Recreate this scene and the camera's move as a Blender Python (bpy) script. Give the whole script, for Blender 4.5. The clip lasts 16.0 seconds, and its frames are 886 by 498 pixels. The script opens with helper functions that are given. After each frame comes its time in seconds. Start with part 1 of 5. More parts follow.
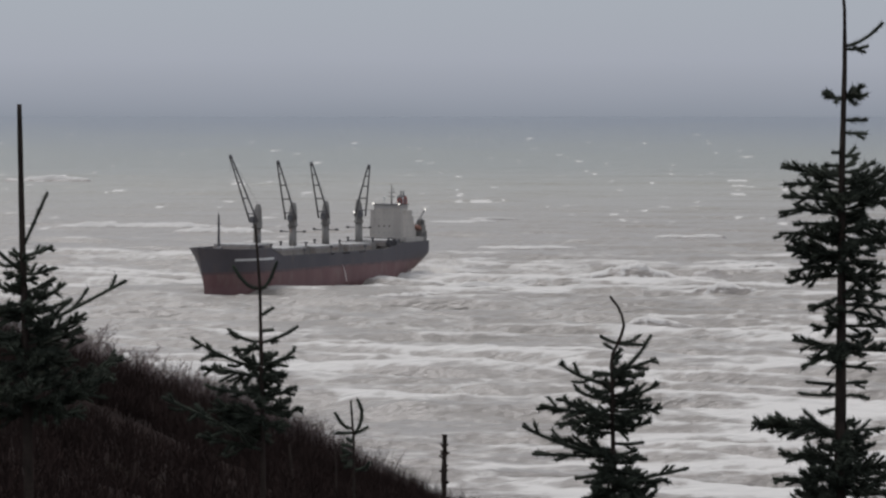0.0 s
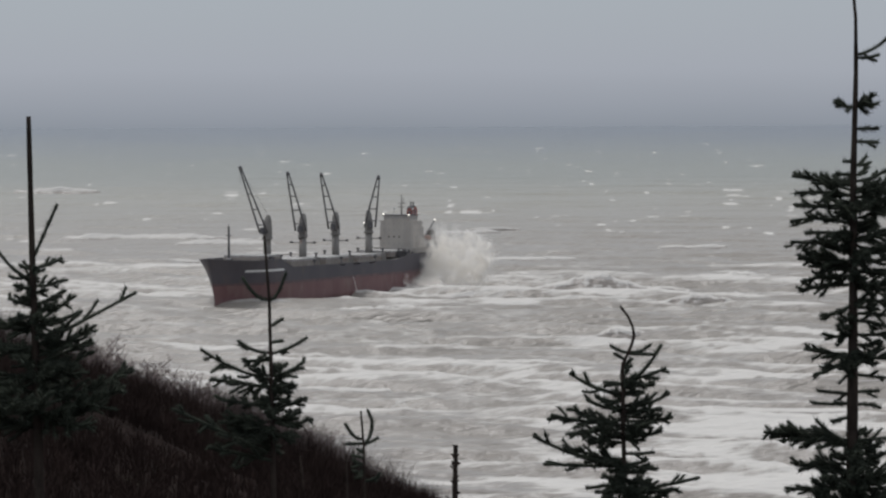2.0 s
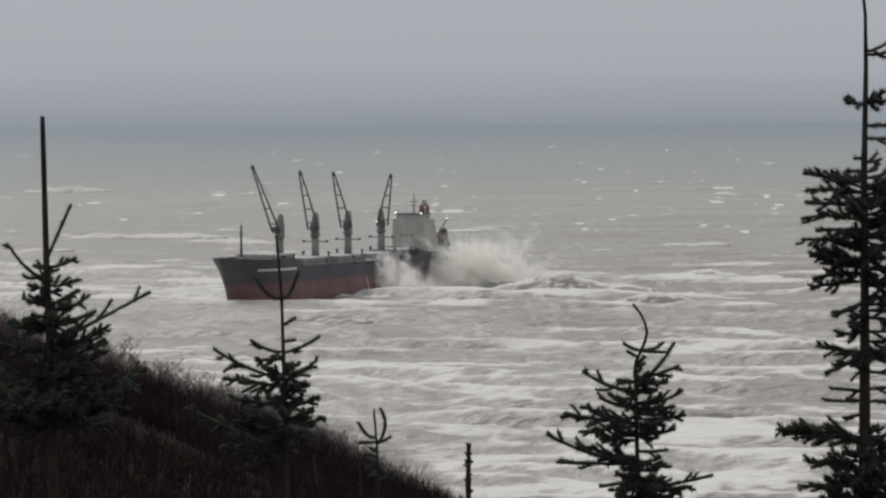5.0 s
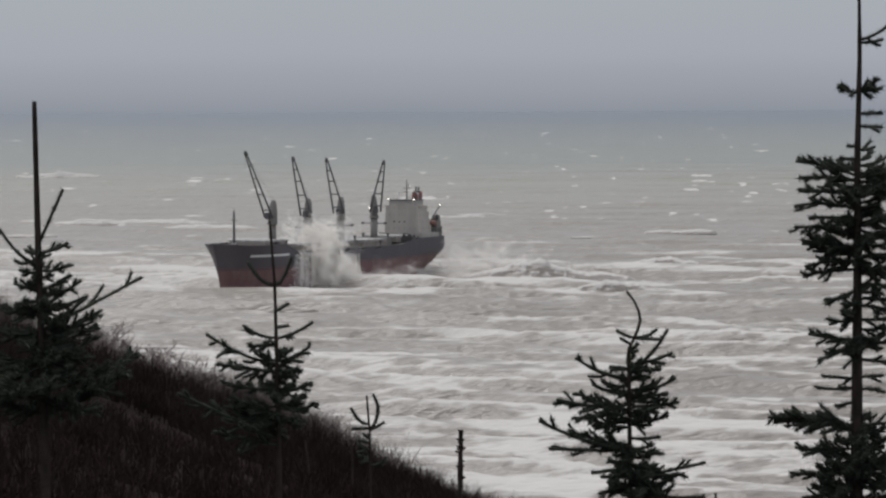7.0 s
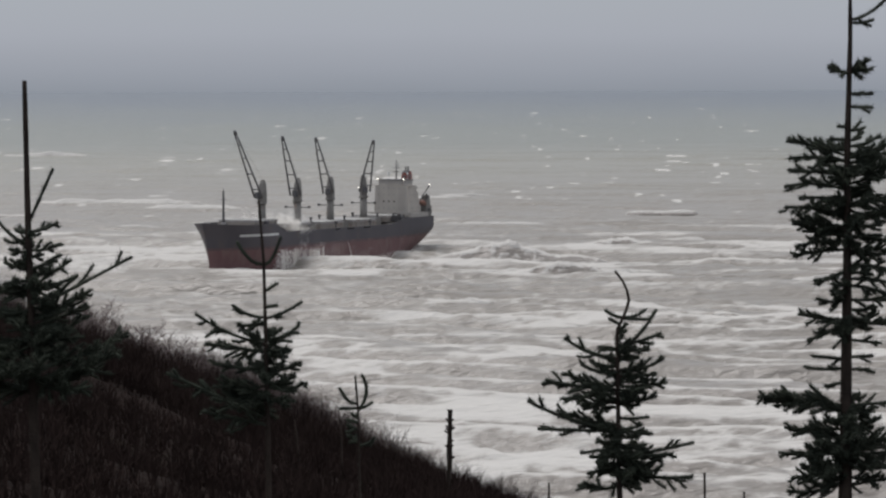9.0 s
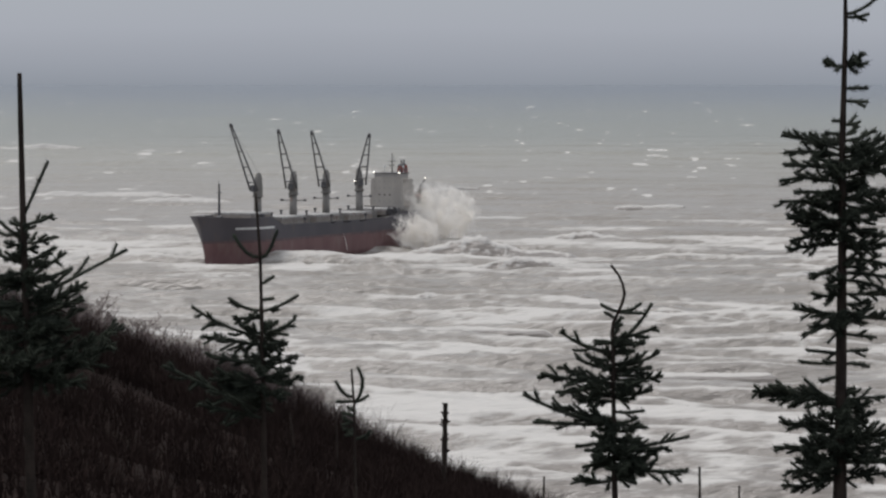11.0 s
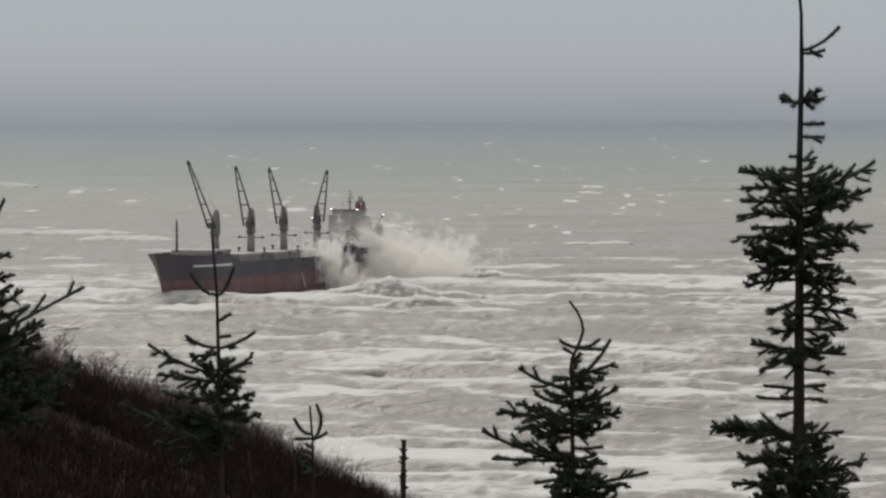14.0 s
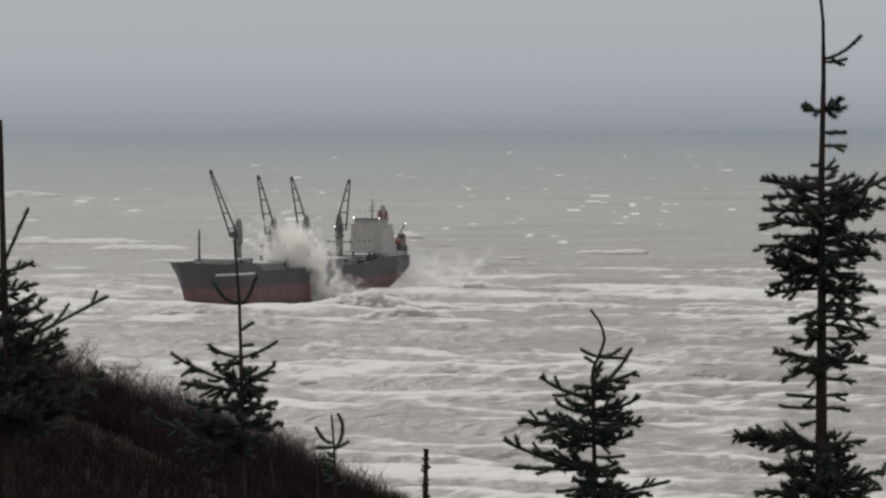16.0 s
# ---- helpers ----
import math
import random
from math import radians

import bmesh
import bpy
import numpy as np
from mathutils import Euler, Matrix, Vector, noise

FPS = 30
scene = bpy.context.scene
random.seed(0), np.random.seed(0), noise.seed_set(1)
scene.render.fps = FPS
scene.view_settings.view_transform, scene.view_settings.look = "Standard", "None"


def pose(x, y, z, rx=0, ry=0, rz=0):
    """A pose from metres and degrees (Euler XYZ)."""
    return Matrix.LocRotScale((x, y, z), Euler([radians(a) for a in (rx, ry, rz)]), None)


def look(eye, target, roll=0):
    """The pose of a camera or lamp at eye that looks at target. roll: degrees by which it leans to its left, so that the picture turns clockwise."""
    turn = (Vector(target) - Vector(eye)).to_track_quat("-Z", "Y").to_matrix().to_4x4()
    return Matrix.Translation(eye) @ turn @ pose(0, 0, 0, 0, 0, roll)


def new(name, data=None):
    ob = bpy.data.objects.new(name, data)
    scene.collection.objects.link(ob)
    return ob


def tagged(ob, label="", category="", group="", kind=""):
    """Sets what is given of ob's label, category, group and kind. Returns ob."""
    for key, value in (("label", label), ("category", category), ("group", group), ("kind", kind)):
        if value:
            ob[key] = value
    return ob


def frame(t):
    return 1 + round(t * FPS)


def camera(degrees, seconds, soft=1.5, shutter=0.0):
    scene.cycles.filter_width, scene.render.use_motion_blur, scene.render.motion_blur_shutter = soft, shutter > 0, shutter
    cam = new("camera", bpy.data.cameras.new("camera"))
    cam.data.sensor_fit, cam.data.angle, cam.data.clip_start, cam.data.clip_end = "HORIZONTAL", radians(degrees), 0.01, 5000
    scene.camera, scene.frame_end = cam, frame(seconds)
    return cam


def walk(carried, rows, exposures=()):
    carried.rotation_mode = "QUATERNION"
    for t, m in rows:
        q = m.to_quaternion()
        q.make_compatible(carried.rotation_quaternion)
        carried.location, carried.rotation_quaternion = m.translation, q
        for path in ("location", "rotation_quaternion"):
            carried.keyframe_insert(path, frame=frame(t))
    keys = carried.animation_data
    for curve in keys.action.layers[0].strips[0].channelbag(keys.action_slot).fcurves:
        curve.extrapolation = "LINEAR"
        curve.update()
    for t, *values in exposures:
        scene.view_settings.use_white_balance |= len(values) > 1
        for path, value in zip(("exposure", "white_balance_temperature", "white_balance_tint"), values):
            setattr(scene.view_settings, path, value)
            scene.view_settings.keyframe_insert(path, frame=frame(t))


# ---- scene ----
# Camera: a hand-held long lens on a bluff 60 m above the sea; it only turns.
cam = camera(17.38, 16.0, soft=2.4)
EYE = (0.0, 0.0, 60.0)
# seconds, turn to the right, tilt, lean (degrees)
TURNS = (
    (0, 0.001, -2.612, 0.015), (0.5, -0.072, -2.680, -0.116), (1, -0.207, -2.801, -0.226),
    (1.5, -0.326, -2.790, -0.369), (2, -0.197, -2.406, -0.231), (2.5, -0.210, -2.031, -0.234),
    (3, -0.390, -2.159, -0.307), (3.5, -0.510, -2.335, -0.371), (4, -0.578, -2.130, -0.500),
    (4.2, -0.640, -2.230, -0.520), (6.3, -0.033, -2.585, -0.275), (6.5, -0.144, -2.653, -0.275),
    (7, -0.302, -2.704, -0.249), (7.5, 0.042, -2.708, -0.190), (8, -0.143, -2.956, -0.212),
    (8.5, 0.046, -2.983, -0.206), (8.7, -0.004, -3.088, -0.193), (10.8, -0.270, -3.136, -0.095),
    (11, -0.009, -3.233, -0.029), (11.5, -0.108, -3.237, -0.235), (12, -0.426, -3.202, -0.200),
    (12.5, -0.107, -2.889, -0.235), (13, 0.554, -2.646, -0.083), (13.5, 0.564, -2.516, -0.054),
    (14, 0.825, -2.511, -0.160), (14.5, 0.561, -2.470, -0.129), (15, 0.604, -2.455, -0.299),
    (15.5, 0.491, -2.261, -0.309), (16, 0.385, -2.334, -0.187),
)


def aim(yaw, tilt, lean):
    a, b = radians(yaw), radians(tilt)
    way = Vector((math.sin(a) * math.cos(b), math.cos(a) * math.cos(b), math.sin(b)))
    return look(EYE, Vector(EYE) + way * 100, lean)


walk(cam, [(t, aim(*r)) for t, *r in TURNS],
     ((0, -0.02, 6330, 13), (1.5, -0.03, 6450, 11.5), (2.0, -0.02, 6390, 11), (2.5, 0.10, 6540, 7), (3.0, 0.03, 6540, 8.5), (3.5, -0.02, 6520, 9), (4.2, 0.02, 6580, 9), (6.3, -0.02, 6480, 12),
      (8.7, 0.0, 6450, 12), (10.8, 0.02, 6450, 12), (12.5, 0.02, 6400, 12.5), (13.0, 0.03, 6430, 12), (13.5, 0.0, 6480, 10), (14, 0.06, 6690, 8.5), (14.5, -0.01, 6440, 12),
      (15, 0.03, 6590, 10), (15.5, 0.09, 6670, 8), (16, 0.03, 6620, 10)))

# ---- world and light: a closed grey storm sky, brightest overhead ----
scene.view_settings.exposure = 0.0
world = bpy.data.worlds.new("storm_sky")
scene.world = world
world.use_nodes = True
wn, wl = world.node_tree.nodes, world.node_tree.links
wn.clear()
w_out = wn.new("ShaderNodeOutputWorld")
w_bg = wn.new("ShaderNodeBackground")
w_sky = wn.new("ShaderNodeTexSky")
w_sky.sky_type, w_sky.sun_disc = "NISHITA", False
w_sky.sun_elevation, w_sky.sun_rotation = radians(60), radians(160)
w_co = wn.new("ShaderNodeTexCoord")
w_xyz = wn.new("ShaderNodeSeparateXYZ")
wl.new(w_co.outputs["Generated"], w_xyz.inputs[0])
w_noise = wn.new("ShaderNodeTexNoise")
w_noise.inputs["Scale"].default_value, w_noise.inputs["Detail"].default_value = 9.0, 4.0
w_map = wn.new("ShaderNodeMapping")
w_map.inputs["Scale"].default_value = (1, 1, 4.5)
wl.new(w_co.outputs["Generated"], w_map.inputs[0])
wl.new(w_map.outputs[0], w_noise.inputs["Vector"])
w_add = wn.new("ShaderNodeMath")
w_add.operation = "MULTIPLY_ADD"
wl.new(w_noise.outputs["Fac"], w_add.inputs[0])
w_add.inputs[1].default_value = 0.006
wl.new(w_xyz.outputs["Z"], w_add.inputs[2])
w_off = wn.new("ShaderNodeMath")
w_off.operation = "SUBTRACT"
wl.new(w_add.outputs[0], w_off.inputs[0])
w_off.inputs[1].default_value = 0.003
w_ramp = wn.new("ShaderNodeValToRGB")
wl.new(w_off.outputs[0], w_ramp.inputs[0])
SKY = ((0.0, (0.212, 0.238, 0.284)), (0.006, (0.240, 0.265, 0.318)), (0.02, (0.288, 0.311, 0.370)),
       (0.045, (0.298, 0.322, 0.366)), (0.25, (0.46, 0.49, 0.52)), (1.0, (0.66, 0.68, 0.70)))
while len(w_ramp.color_ramp.elements) < len(SKY):
    w_ramp.color_ramp.elements.new(0.5)
for el, (at, col) in zip(w_ramp.color_ramp.elements, SKY):
    el.position, el.color = at, (*col, 1)
w_mix = wn.new("ShaderNodeMix")
w_mix.data_type = "RGBA"
w_mix.inputs["Factor"].default_value = 0.02
wl.new(w_ramp.outputs[0], w_mix.inputs["A"])
wl.new(w_sky.outputs[0], w_mix.inputs["B"])
wl.new(w_mix.outputs["Result"], w_bg.inputs["Color"])
w_bg.inputs["Strength"].default_value = 1.0
wl.new(w_bg.outputs[0], w_out.inputs[0])

sun = new("sun", bpy.data.lights.new("sun", "SUN"))
sun.data.energy, sun.data.angle, sun.data.color = 2.1, radians(26), (1.0, 0.97, 0.93)
sun.matrix_world = look((0, 0, 200), (30, -40, 115))


# ---- materials ----
def material(name, rough=0.7, metal=0.0, tint=((0.5, 0.5, 0.5), (0.4, 0.4, 0.4)), scale=3.0, stretch=(1, 1, 1),
             bump=0.0, fine=8.0, gloss=0.5, spread=(0.35, 0.65), wear=None, wear_scale=1.0, wear_at=(0.6, 0.75)):
    m = bpy.data.materials.new(name)
    m.use_nodes = True
    n, l = m.node_tree.nodes, m.node_tree.links
    p = n["Principled BSDF"]
    co = n.new("ShaderNodeTexCoord")
    mp = n.new("ShaderNodeMapping")
    mp.inputs["Scale"].default_value = stretch
    l.new(co.outputs["Object"], mp.inputs[0])
    a = n.new("ShaderNodeTexNoise")
    a.inputs["Scale"].default_value, a.inputs["Detail"].default_value = scale, 6.0
    l.new(mp.outputs[0], a.inputs["Vector"])
    r = n.new("ShaderNodeValToRGB")
    l.new(a.outputs["Fac"], r.inputs[0])
    for el, at, c in zip(r.color_ramp.elements, spread, tint):
        el.position, el.color = at, (*c, 1)
    last = r.outputs[0]
    if wear:
        b = n.new("ShaderNodeTexNoise")
        b.inputs["Scale"].default_value, b.inputs["Detail"].default_value = wear_scale, 8.0
        l.new(mp.outputs[0], b.inputs["Vector"])
        br = n.new("ShaderNodeValToRGB")
        br.color_ramp.elements[0].position, br.color_ramp.elements[1].position = wear_at
        l.new(b.outputs["Fac"], br.inputs[0])
        mx = n.new("ShaderNodeMix")
        mx.data_type = "RGBA"
        l.new(br.outputs[0], mx.inputs["Factor"])
        l.new(last, mx.inputs["A"])
        mx.inputs["B"].default_value = (*wear, 1)
        last = mx.outputs["Result"]
    l.new(last, p.inputs["Base Color"])
    p.inputs["Roughness"].default_value, p.inputs["Metallic"].default_value = rough, metal
    p.inputs["Specular IOR Level"].default_value = gloss
    if bump:
        c = n.new("ShaderNodeTexNoise")
        c.inputs["Scale"].default_value, c.inputs["Detail"].default_value = fine, 5.0
        l.new(co.outputs["Object"], c.inputs["Vector"])
        bp = n.new("ShaderNodeBump")
        bp.inputs["Strength"].default_value, bp.inputs["Distance"].default_value = bump, 1.0 / fine
        l.new(c.outputs["Fac"], bp.inputs["Height"])
        l.new(bp.outputs[0], p.inputs["Normal"])
    return m


def glow(name, colour, strength):
    m = bpy.data.materials.new(name)
    m.use_nodes = True
    p = m.node_tree.nodes["Principled BSDF"]
    p.inputs["Base Color"].default_value = (*colour, 1)
    p.inputs["Emission Color"].default_value = (*colour, 1)
    p.inputs["Emission Strength"].default_value = strength
    return m


def sea_material(name):
    m = bpy.data.materials.new(name)
    m.use_nodes = True
    n, l = m.node_tree.nodes, m.node_tree.links
    p = n["Principled BSDF"]
    co = n.new("ShaderNodeTexCoord")
    xyz = n.new("ShaderNodeSeparateXYZ")
    l.new(co.outputs["Object"], xyz.inputs[0])
    big = n.new("ShaderNodeTexNoise")
    big.inputs["Scale"].default_value, big.inputs["Detail"].default_value = 0.006, 3.0
    l.new(co.outputs["Object"], big.inputs["Vector"])
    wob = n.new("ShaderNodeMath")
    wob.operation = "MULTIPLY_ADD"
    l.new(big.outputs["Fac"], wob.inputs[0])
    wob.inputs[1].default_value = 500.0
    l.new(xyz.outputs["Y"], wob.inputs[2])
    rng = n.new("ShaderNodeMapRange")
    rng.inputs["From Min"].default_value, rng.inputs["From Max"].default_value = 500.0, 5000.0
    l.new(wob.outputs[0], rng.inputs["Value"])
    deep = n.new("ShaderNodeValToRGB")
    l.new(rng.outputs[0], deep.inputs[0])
    # silt-laden brown by the shore, grey-green further out, slate blue off shore with haze in the last stop
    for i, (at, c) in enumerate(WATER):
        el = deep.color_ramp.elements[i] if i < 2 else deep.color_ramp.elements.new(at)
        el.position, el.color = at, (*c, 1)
    fine = n.new("ShaderNodeTexNoise")
    fine.inputs["Scale"].default_value, fine.inputs["Detail"].default_value = 0.55, 9.0
    fine.inputs["Roughness"].default_value, fine.inputs["Distortion"].default_value = 0.62, 0.8
    mp = n.new("ShaderNodeMapping")
    mp.inputs["Scale"].default_value = (0.33, 0.78, 1)
    mp.inputs["Rotation"].default_value = (0, 0, radians(-6))
    l.new(co.outputs["Object"], mp.inputs[0])
    l.new(mp.outputs[0], fine.inputs["Vector"])
    foam = n.new("ShaderNodeAttribute")
    foam.attribute_name = "foam"
    s = n.new("ShaderNodeMath")
    s.operation = "MULTIPLY_ADD"
    l.new(fine.outputs["Fac"], s.inputs[0])
    s.inputs[1].default_value = 2.0
    l.new(foam.outputs["Fac"], s.inputs[2])
    edge = n.new("ShaderNodeMapRange")
    edge.interpolation_type = "SMOOTHSTEP"
    edge.inputs["From Min"].default_value, edge.inputs["From Max"].default_value = 1.12, 1.86
    l.new(s.outputs[0], edge.inputs["Value"])
    mx = n.new("ShaderNodeMix")
    mx.data_type = "RGBA"
    l.new(edge.outputs[0], mx.inputs["Factor"])
    l.new(deep.outputs[0], mx.inputs["A"])
    mx.inputs["B"].default_value = (0.495, 0.478, 0.45, 1)
    l.new(mx.outputs["Result"], p.inputs["Base Color"])
    rg = n.new("ShaderNodeMapRange")
    rg.inputs["To Min"].default_value, rg.inputs["To Max"].default_value = 0.33, 0.9
    l.new(edge.outputs[0], rg.inputs["Value"])
    l.new(rg.outputs[0], p.inputs["Roughness"])
    p.inputs["IOR"].default_value = 1.33
    p.inputs["Specular IOR Level"].default_value = 0.5
    rip = n.new("ShaderNodeTexNoise")
    rip.inputs["Scale"].default_value, rip.inputs["Detail"].default_value = 0.5, 4.0
    l.new(mp.outputs[0], rip.inputs["Vector"])
    bp = n.new("ShaderNodeBump")
    bp.inputs["Strength"].default_value, bp.inputs["Distance"].default_value = 0.7, 2.0
    l.new(rip.outputs["Fac"], bp.inputs["Height"])
    l.new(bp.outputs[0], p.inputs["Normal"])
    return m


def spray_material(name):
    """Torn white water: drops that scatter light both ways."""
    m = bpy.data.materials.new(name)
    m.use_nodes = True
    n, l = m.node_tree.nodes, m.node_tree.links
    n.clear()
    co = n.new("ShaderNodeTexCoord")
    tex = n.new("ShaderNodeTexNoise")
    tex.inputs["Scale"].default_value, tex.inputs["Detail"].default_value = 0.2, 4.0
    l.new(co.outputs["Object"], tex.inputs["Vector"])
    ramp = n.new("ShaderNodeValToRGB")
    ramp.color_ramp.elements[0].position, ramp.color_ramp.elements[0].color = 0.35, (0.94, 0.91, 0.86, 1)
    ramp.color_ramp.elements[1].position, ramp.color_ramp.elements[1].color = 0.65, (0.98, 0.965, 0.94, 1)
    l.new(tex.outputs["Fac"], ramp.inputs[0])
    d, t = n.new("ShaderNodeBsdfDiffuse"), n.new("ShaderNodeBsdfTranslucent")
    mx, out = n.new("ShaderNodeMixShader"), n.new("ShaderNodeOutputMaterial")
    for s in (d, t):
        l.new(ramp.outputs[0], s.inputs["Color"])
    mx.inputs[0].default_value = 0.5
    l.new(d.outputs[0], mx.inputs[1])
    l.new(t.outputs[0], mx.inputs[2])
    l.new(mx.outputs[0], out.inputs[0])
    return m


# water colours by distance; the 1.0 stop is lightened to paint in horizon haze
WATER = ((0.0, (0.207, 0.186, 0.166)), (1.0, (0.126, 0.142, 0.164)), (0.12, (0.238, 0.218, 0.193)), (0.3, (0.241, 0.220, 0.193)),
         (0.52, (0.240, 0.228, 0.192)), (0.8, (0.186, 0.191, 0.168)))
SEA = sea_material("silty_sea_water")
MIST = spray_material("sea_spray")
EARTH = material("dark_peaty_earth", 1.0, gloss=0.02, tint=((0.01176, 0.008732, 0.007643), (0.02352, 0.01706, 0.01501)), scale=0.6, bump=0.5, fine=4.0,
                 wear=(0.01616, 0.01364, 0.009551), wear_scale=0.3)
BRUSH = material("dead_brushwood", 1.0, gloss=0.03, tint=((0.01871, 0.01291, 0.01143), (0.0401, 0.02705, 0.0236)), scale=0.8)
GRASS = material("bleached_dead_grass", 1.0, gloss=0.03, tint=((0.09709, 0.07728, 0.07217), (0.1884, 0.1518, 0.1413)), scale=0.8)
TWIGS = material("bare_grey_brown_twigs", 1.0, gloss=0.03, tint=((0.1357, 0.1071, 0.1012), (0.2544, 0.2035, 0.1912)), scale=1.5)
NEEDLE = material("spruce_needles", 0.85, gloss=0.12, tint=((0.02866, 0.03413, 0.02593), (0.05733, 0.06552, 0.04778)), scale=6.0)
BARK = material("spruce_bark", 1.0, gloss=0.05, tint=((0.02704, 0.02163, 0.01893), (0.05949, 0.04597, 0.03786)), scale=14.0, stretch=(1, 1, 0.3), bump=0.5, fine=40.0)
HULL = material("black_hull_paint", 0.55, tint=((0.0558, 0.05115, 0.06072), (0.0775, 0.06975, 0.07939)), scale=0.12, stretch=(1, 1, 0.25),
                wear=(0.1008, 0.0775, 0.07006), wear_scale=0.35, wear_at=(0.58, 0.8))
BOOT = material("red_boot_topping", 0.6, tint=((0.126, 0.0615, 0.063), (0.162, 0.0885, 0.087)), scale=0.2, stretch=(1, 1, 0.4),
                wear=(0.18, 0.12, 0.111), wear_scale=0.3, wear_at=(0.52, 0.75))
SCUFFED = material("scuffed_paint_line", 0.6, tint=((0.078, 0.054, 0.06), (0.1125, 0.069, 0.0705)), scale=0.3, stretch=(1, 1, 0.6),
                   wear=(0.15, 0.093, 0.09), wear_scale=0.4, wear_at=(0.5, 0.72))
CREAM = material("white_ship_paint", 0.5, tint=((0.3533, 0.3272, 0.2981), (0.4445, 0.4134, 0.378)), scale=0.3, stretch=(1, 1, 0.3),
                 wear=(0.3761, 0.2792, 0.2112), wear_scale=0.6, wear_at=(0.62, 0.8))
BUFF = material("weathered_buff_crane_paint", 0.6, tint=((0.1365, 0.1295, 0.119), (0.2013, 0.189, 0.175)), scale=0.5, stretch=(1, 1, 0.3),
                wear=(0.175, 0.105, 0.07), wear_scale=0.8)
DARKSTEEL = material("dark_steel", 0.6, 0.2, tint=((0.0625, 0.0625, 0.06875), (0.1063, 0.1, 0.1)), scale=1.0)
DECK = material("worn_deck_paint", 0.8, tint=((0.22, 0.19, 0.17), (0.30, 0.28, 0.26)), scale=0.25, wear=(0.2, 0.12, 0.08), wear_scale=0.4)
HATCH = material("grey_hatch_paint", 0.7, tint=((0.30, 0.29, 0.28), (0.38, 0.37, 0.355)), scale=0.4, wear=(0.22, 0.15, 0.11), wear_scale=0.5)
GLASS = material("dark_window_glass", 0.12, tint=((0.02, 0.025, 0.03), (0.035, 0.04, 0.045)), scale=1.0)
# window glass paled towards the house paint: distance haze put into its colour
HAZED_GLASS = material("haze_paled_window_glass", 0.5, tint=((0.27, 0.26, 0.25), (0.36, 0.345, 0.33)), scale=1.5)
EMBLEM = material("red_funnel_paint", 0.5, tint=((0.20, 0.045, 0.035), (0.27, 0.07, 0.055)), scale=1.0)
WHITE = material("white_marking_paint", 0.6, tint=((0.50, 0.50, 0.49), (0.62, 0.62, 0.61)), scale=1.0)
ORANGE = material("orange_lifeboat_paint", 0.5, tint=((0.17, 0.075, 0.05), (0.22, 0.10, 0.07)), scale=1.0)
LAMP = glow("lit_floodlight", (1.0, 0.95, 0.86), 2.0)


# ---- mesh helpers ----
class Geo:
    """Collects vertices and faces of one part."""

    def __init__(self):
        self.v, self.f, self.m = [], [], []

    def add(self, verts, faces, mat=0):
        k = len(self.v)
        self.v.extend(verts)
        self.f.extend([tuple(i + k for i in q) for q in faces])
        self.m.extend([mat] * len(faces))

    def box(self, x0, x1, y0, y1, z0, z1, top=1.0, mat=0):
        cx, cy = (x0 + x1) / 2, (y0 + y1) / 2
        vs = [(x, y, z0) for x, y in ((x0, y0), (x1, y0), (x1, y1), (x0, y1))]
        vs += [(cx + (x - cx) * top, cy + (y - cy) * top, z1) for x, y, _ in vs]
        self.add(vs, [(3, 2, 1, 0), (4, 5, 6, 7), (0, 1, 5, 4), (1, 2, 6, 5), (2, 3, 7, 6), (3, 0, 4, 7)], mat)

    def rounded(self, x0, x1, y0, y1, z0, z1, r=0.15, mat=0):
        """A box with bevelled edges."""
        bm = bmesh.new()
        bmesh.ops.create_cube(bm, size=1.0)
        for v in bm.verts:
            v.co = Vector(((x0 + x1) / 2 + v.co.x * (x1 - x0), (y0 + y1) / 2 + v.co.y * (y1 - y0), (z0 + z1) / 2 + v.co.z * (z1 - z0)))
        bmesh.ops.bevel(bm, geom=list(bm.edges), offset=r, segments=2, affect="EDGES")
        bm.verts.index_update()
        self.add([tuple(v.co) for v in bm.verts], [tuple(v.index for v in f.verts) for f in bm.faces], mat)
        bm.free()

    def tube(self, pts, radii, sides=8, mat=0, caps=True):
        pts = [Vector(p) for p in pts]
        vs, fs = [], []
        for i, p in enumerate(pts):
            way = (pts[min(i + 1, len(pts) - 1)] - pts[max(i - 1, 0)]).normalized()
            u = way.cross(Vector((0.31, 0.95, 0.05)))
            if u.length < 0.2:
                u = way.cross(Vector((1, 0, 0)))
            u.normalize()
            w = way.cross(u)
            r = radii[i] if hasattr(radii, "__len__") else radii
            for k in range(sides):
                a = 2 * math.pi * k / sides
                vs.append(tuple(p + u * (r * math.cos(a)) + w * (r * math.sin(a))))
        for i in range(len(pts) - 1):
            for k in range(sides):
                b, c = i * sides + k, i * sides + (k + 1) % sides
                fs.append((b, c, c + sides, b + sides))
        if caps:
            fs.append(tuple(reversed(range(sides))))
            fs.append(tuple(range((len(pts) - 1) * sides, len(pts) * sides)))
        self.add(vs, fs, mat)


def part(name, geo, mats, parent=None, label="", smooth=False):
    me = bpy.data.meshes.new(name)
    me.from_pydata(geo.v, [], geo.f)
    for m in mats if isinstance(mats, (list, tuple)) else [mats]:
        me.materials.append(m)
    me.polygons.foreach_set("material_index", geo.m)
    if smooth:
        me.polygons.foreach_set("use_smooth", [True] * len(geo.f))
    me.update()
    ob = new(name, me)
    ob.parent = parent
    return tagged(ob, label)


def lattice(rng, cells):
    return rng.random((cells, cells))


